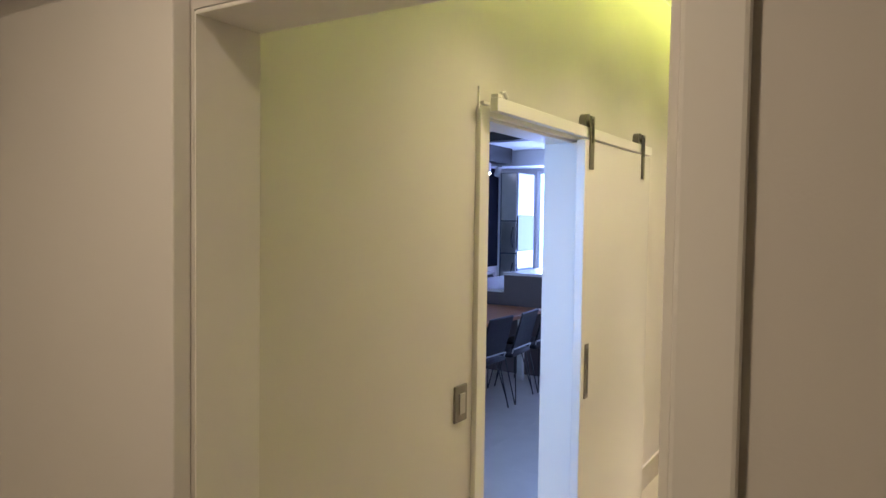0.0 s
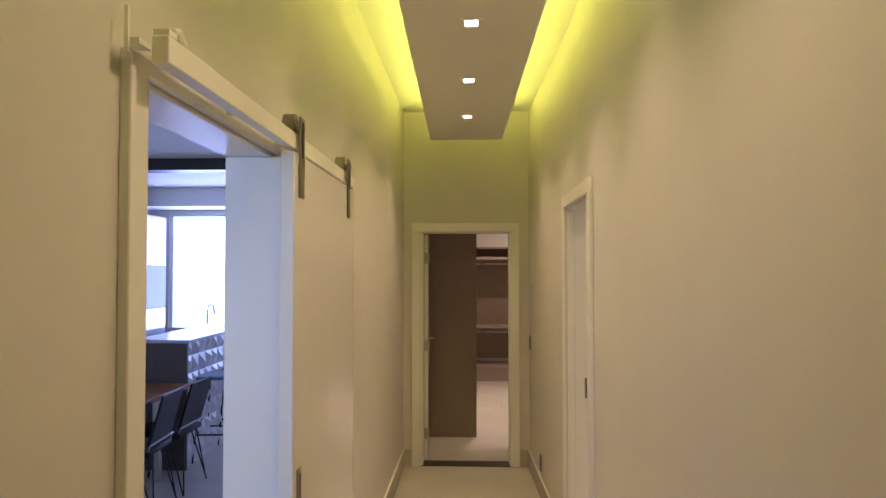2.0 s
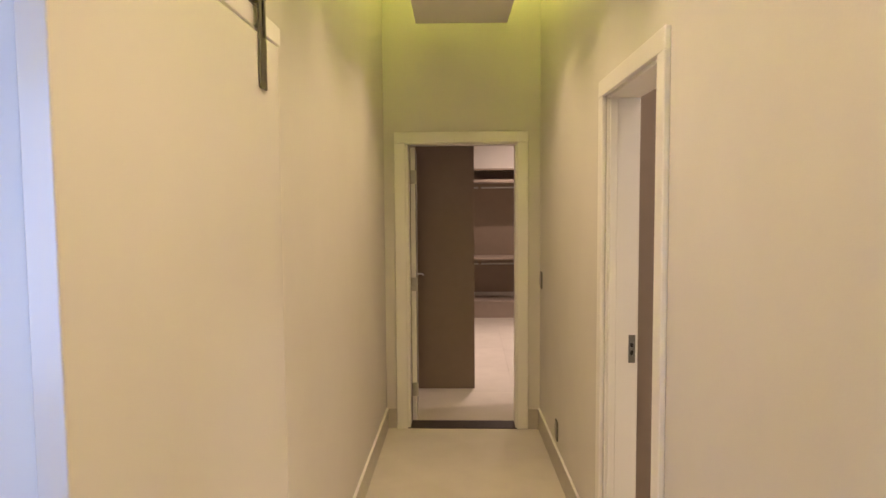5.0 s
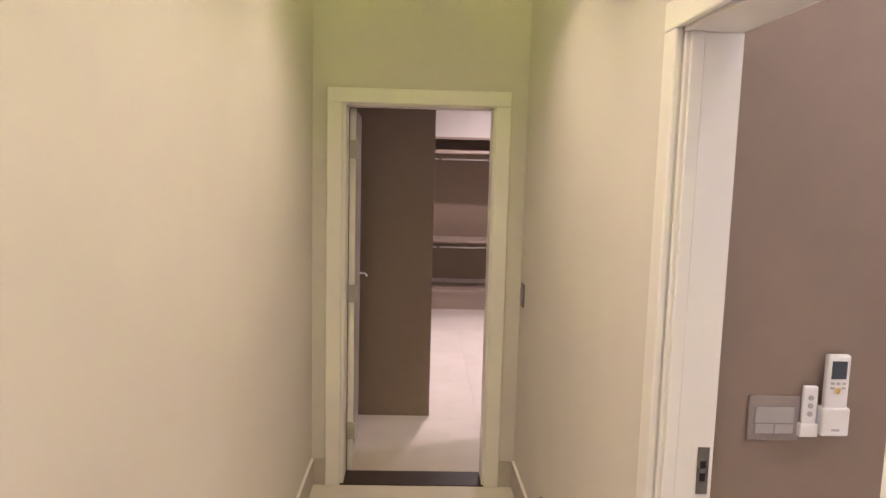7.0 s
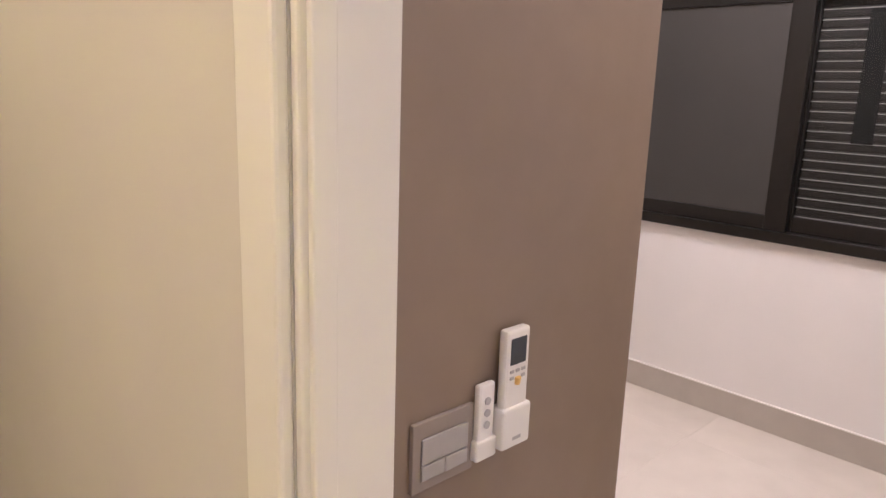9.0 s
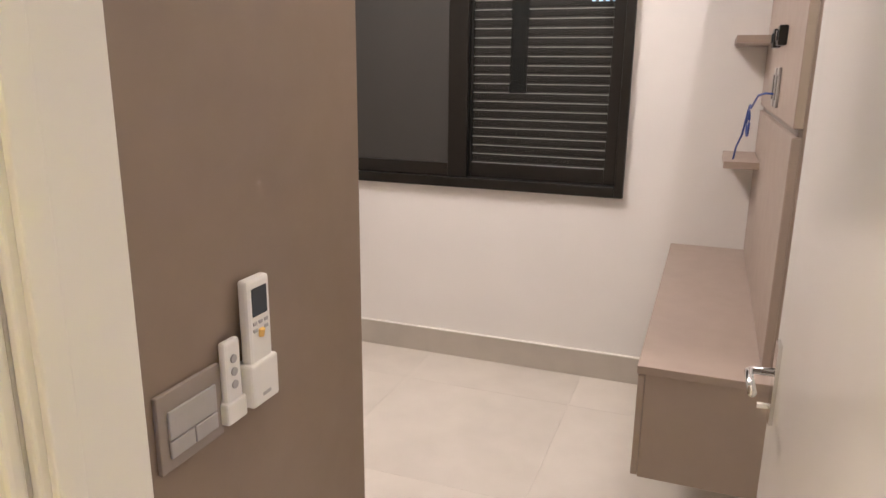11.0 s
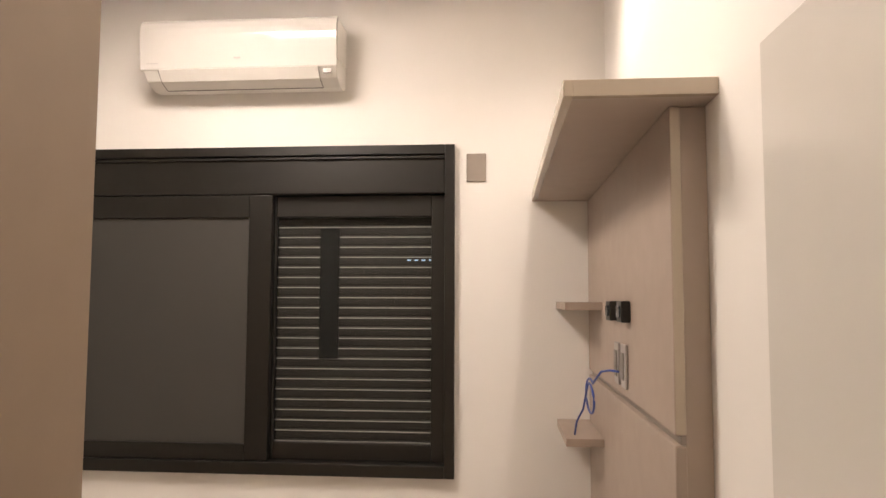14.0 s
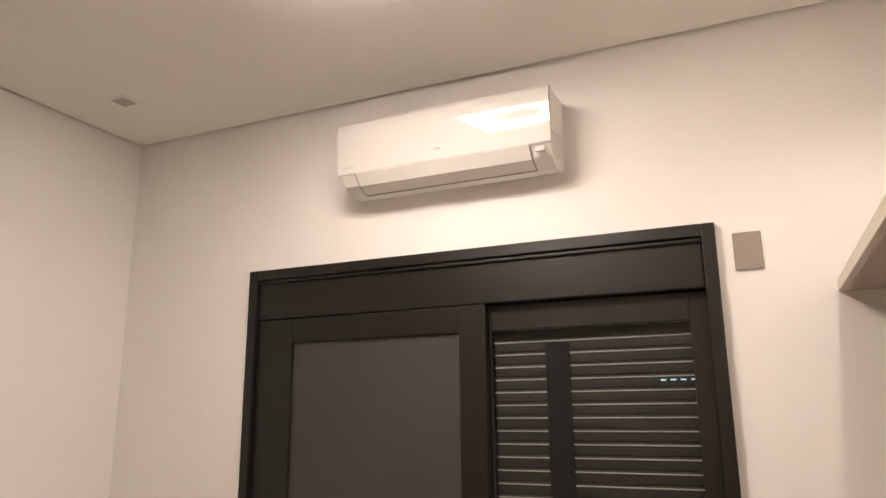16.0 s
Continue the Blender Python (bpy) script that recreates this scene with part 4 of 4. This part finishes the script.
part("spout", tube(bmesh.new(), [(-2.62, 8.2, 0.9305), (-2.62, 8.2, 1.24), (-2.61, 8.2, 1.30), (-2.58, 8.2, 1.32), (-2.54, 8.2, 1.30), (-2.53, 8.2, 1.20)], 0.013, 10), CHROME, tap, smooth=True)
part("base", cyl(bmesh.new(), (-2.62, 8.2, 0.9302), (-2.62, 8.2, 0.975), 0.026, 16), CHROME, tap)
part("lever", tube(bmesh.new(), [(-2.62, 8.175, 0.96), (-2.62, 8.13, 0.985)], 0.007, 8), CHROME, tap)

# cooking wall
ck = thing("kitchen_base_cabinet", "blue-grey base cabinets under a pale stone worktop", "cabinet")
part("body", B(KX + 0.002, -3.87, 4.6, 8.35, 0.1, 0.88), NAVY, ck)
for kk in range(5):
    part("door", B(-3.868, -3.85, 4.6 + kk * 0.75, 4.6 + kk * 0.75 + 0.745, 0.11, 0.85, bevel=0.002), NAVY, ck)
part("plinth", B(KX + 0.05, -3.91, 4.6, 8.35, 0, 0.099), BLACK, ck)
wt = thing("worktop", "pale stone worktop with a front lip along the cooking wall", "worktop")
part("slab", B(KX + 0.002, -3.83, 4.6, 8.35, 0.881, 0.92, bevel=0.003), STONE, wt)
bs = thing("backsplash_panel", "glossy black backsplash panel behind the cooktop", "backsplash")
for k in range(4):
    part("panel", B(KX + 0.001, KX + 0.02, 4.6 + k * 1.249, 4.6 + k * 1.249 + 1.246, 0.921, KZ - 0.002, bevel=0.001), SPLASH, bs)
hob = thing("gas_cooktop", "black gas cooktop with cast grates set on the worktop", "cooktop")
part("glass_top", B(-4.33, -3.91, 7.05, 7.95, 0.9205, 0.930, bevel=0.002), DARKWALL, hob)
for hx in (-4.23, -4.01):
    for hy in (7.23, 7.50, 7.77):
        part("burner", cyl(bmesh.new(), (hx, hy, 0.9305), (hx, hy, 0.945), 0.035, 16), BLACK, hob)
        part("grate", tube(bmesh.new(), [(hx - 0.08, hy, 0.931), (hx - 0.08, hy, 0.96), (hx + 0.08, hy, 0.96), (hx + 0.08, hy, 0.931)], 0.005, 6), BLACK, hob)
hood = thing("range_hood", "stainless steel range hood with a flat canopy and chimney", "range hood")
part("canopy", B(KX + 0.021, -3.95, 6.95, 8.05, 1.70, 1.76, bevel=0.004), STEEL, hood)
part("chimney", B(KX + 0.021, -4.15, 7.30, 7.68, 1.761, 2.59, bevel=0.003), STEEL, hood)
up = thing("upper_cabinet", "pale wall cabinet beside the range hood", "cabinet")
part("body", B(KX + 0.021, -4.15, 4.9, 6.1, 1.55, 2.5, bevel=0.003), STONE, up)
tower = thing("oven_tower", "tall kitchen tower with built-in ovens and steel fronts", "kitchen tower")
TX0, TX1, TY0, TY1 = -3.80, -3.49, 8.40, 8.98
part("carcass", B(TX0, TX1 - 0.02, TY0 + 0.02, TY1, 0, 2.45), NAVY, tower)
part("upper_front", B(TX0 + 0.03, TX1 - 0.021, TY0, TY0 + 0.019, 1.72, 2.44, bevel=0.003), STEEL, tower)
for z0, z1 in ((1.22, 1.70), (0.45, 1.20)):
    d = part("steel_door", B(TX0 + 0.03, TX1 - 0.021, TY0, TY0 + 0.019, z0, z1, bevel=0.004), STEEL, tower, "steel appliance door")
    zc, hh_ = (z0 + z1) / 2, (z1 - z0) * 0.32
    part("curved_handle", tube(bmesh.new(), [(TX1 - 0.07, TY0 - 0.004, zc - hh_), (TX1 - 0.07, TY0 - 0.05, zc - hh_ * 0.5), (TX1 - 0.07, TY0 - 0.06, zc), (TX1 - 0.07, TY0 - 0.05, zc + hh_ * 0.5), (TX1 - 0.07, TY0 - 0.004, zc + hh_)], 0.012, 8), BLACK, d, smooth=True)
part("side_upper_door", B(TX1 - 0.019, TX1, TY0 + 0.022, TY1, 1.80, 2.44, bevel=0.002), STONE, tower)
part("oven_front", B(TX1 - 0.019, TX1 + 0.004, TY0 + 0.022, TY1, 1.25, 1.79, bevel=0.003), DARKWALL, tower, "black glass oven front")
part("drawer_front", B(TX1 - 0.019, TX1, TY0 + 0.022, TY1, 0.98, 1.24, bevel=0.002), STEEL, tower)
part("lower_front", B(TX1 - 0.019, TX1, TY0 + 0.022, TY1, 0.1, 0.97, bevel=0.002), NAVY, tower)

track = thing("track_light", "black ceiling track with five white spotlights above the kitchen", "track light")
part("rail", B(-3.95, -3.75, 6.7, 8.7, 2.60, 2.849), BLACK, track)
for kk in range(5):
    yy = 6.95 + kk * 0.38
    aim = (-0.05, -0.09) if kk % 2 else (0.08, 0.06)
    hd2 = part("spot_head", tube(bmesh.new(), [(-3.85, yy, 2.57), (-3.85 - aim[0], yy + aim[1], 2.42)], 0.045, 16), WHITE_PLASTIC, track)
    part("stem", cyl(bmesh.new(), (-3.85, yy, 2.599), (-3.85, yy, 2.55), 0.01, 8), WHITE_PLASTIC, hd2)
    if kk % 2:
        part("lit_lens", tube(bmesh.new(), [(-3.85 - aim[0] * 1.005, yy + aim[1] * 1.005, 2.419), (-3.85 - aim[0] * 1.03, yy + aim[1] * 1.03, 2.414)], 0.038, 16), LAMP_WARM, hd2)


# ---- floor tiles ----
def tiles(parent_name, x0, x1, y0, y1, sx, sy, ox=0.0, oy=0.0):
    parent = bpy.data.objects[parent_name]
    made = {}
    gap = 0.0005
    nx0, nx1 = math.floor((x0 - ox) / sx), math.ceil((x1 - ox) / sx)
    ny0, ny1 = math.floor((y0 - oy) / sy), math.ceil((y1 - oy) / sy)
    for i in range(nx0, nx1):
        for j in range(ny0, ny1):
            a0, a1 = max(x0, ox + i * sx) + gap, min(x1, ox + (i + 1) * sx) - gap
            b0, b1 = max(y0, oy + j * sy) + gap, min(y1, oy + (j + 1) * sy) - gap
            if a1 - a0 < 0.01 or b1 - b0 < 0.01:
                continue
            key = (round(a1 - a0, 4), round(b1 - b0, 4))
            if key not in made:
                bm = bmesh.new()
                box(bm, -key[0] / 2, key[0] / 2, -key[1] / 2, key[1] / 2, -0.008, 0.0, bevel=0.0004, segs=1)
                me = bpy.data.meshes.new("floor_tile")
                bm.to_mesh(me)
                bm.free()
                me.materials.append(TILE)
                made[key] = me
            o = new("floor_tile", made[key])
            o.parent, o.location = parent, ((a0 + a1) / 2, (b0 + b1) / 2, 0.0)


tiles("floor_corridor", 0.0, 1.16, -3.4, END - 0.012, 1.2, 1.2, 0.0, 0.62)
tiles("floor_hall", 1.30, 2.8, -3.4, -0.53, 1.2, 1.2, 0.0, 0.62)
tiles("floor_hall", -0.45, 0.0, -3.4, -0.53, 1.2, 1.2, 0.0, 0.62)
tiles("floor_kitchen", KX, -0.13, -0.40, KY, 1.2, 1.2, 0.0, 0.62)
tiles("floor_bedroom", 1.16, WX, RY0, RY1, 0.9, 0.9, 1.35, 3.92)
tiles("floor_closet", 0.0, 3.05, END + 0.171, 11.35, 0.9, 0.9, 0.1, 0.7)
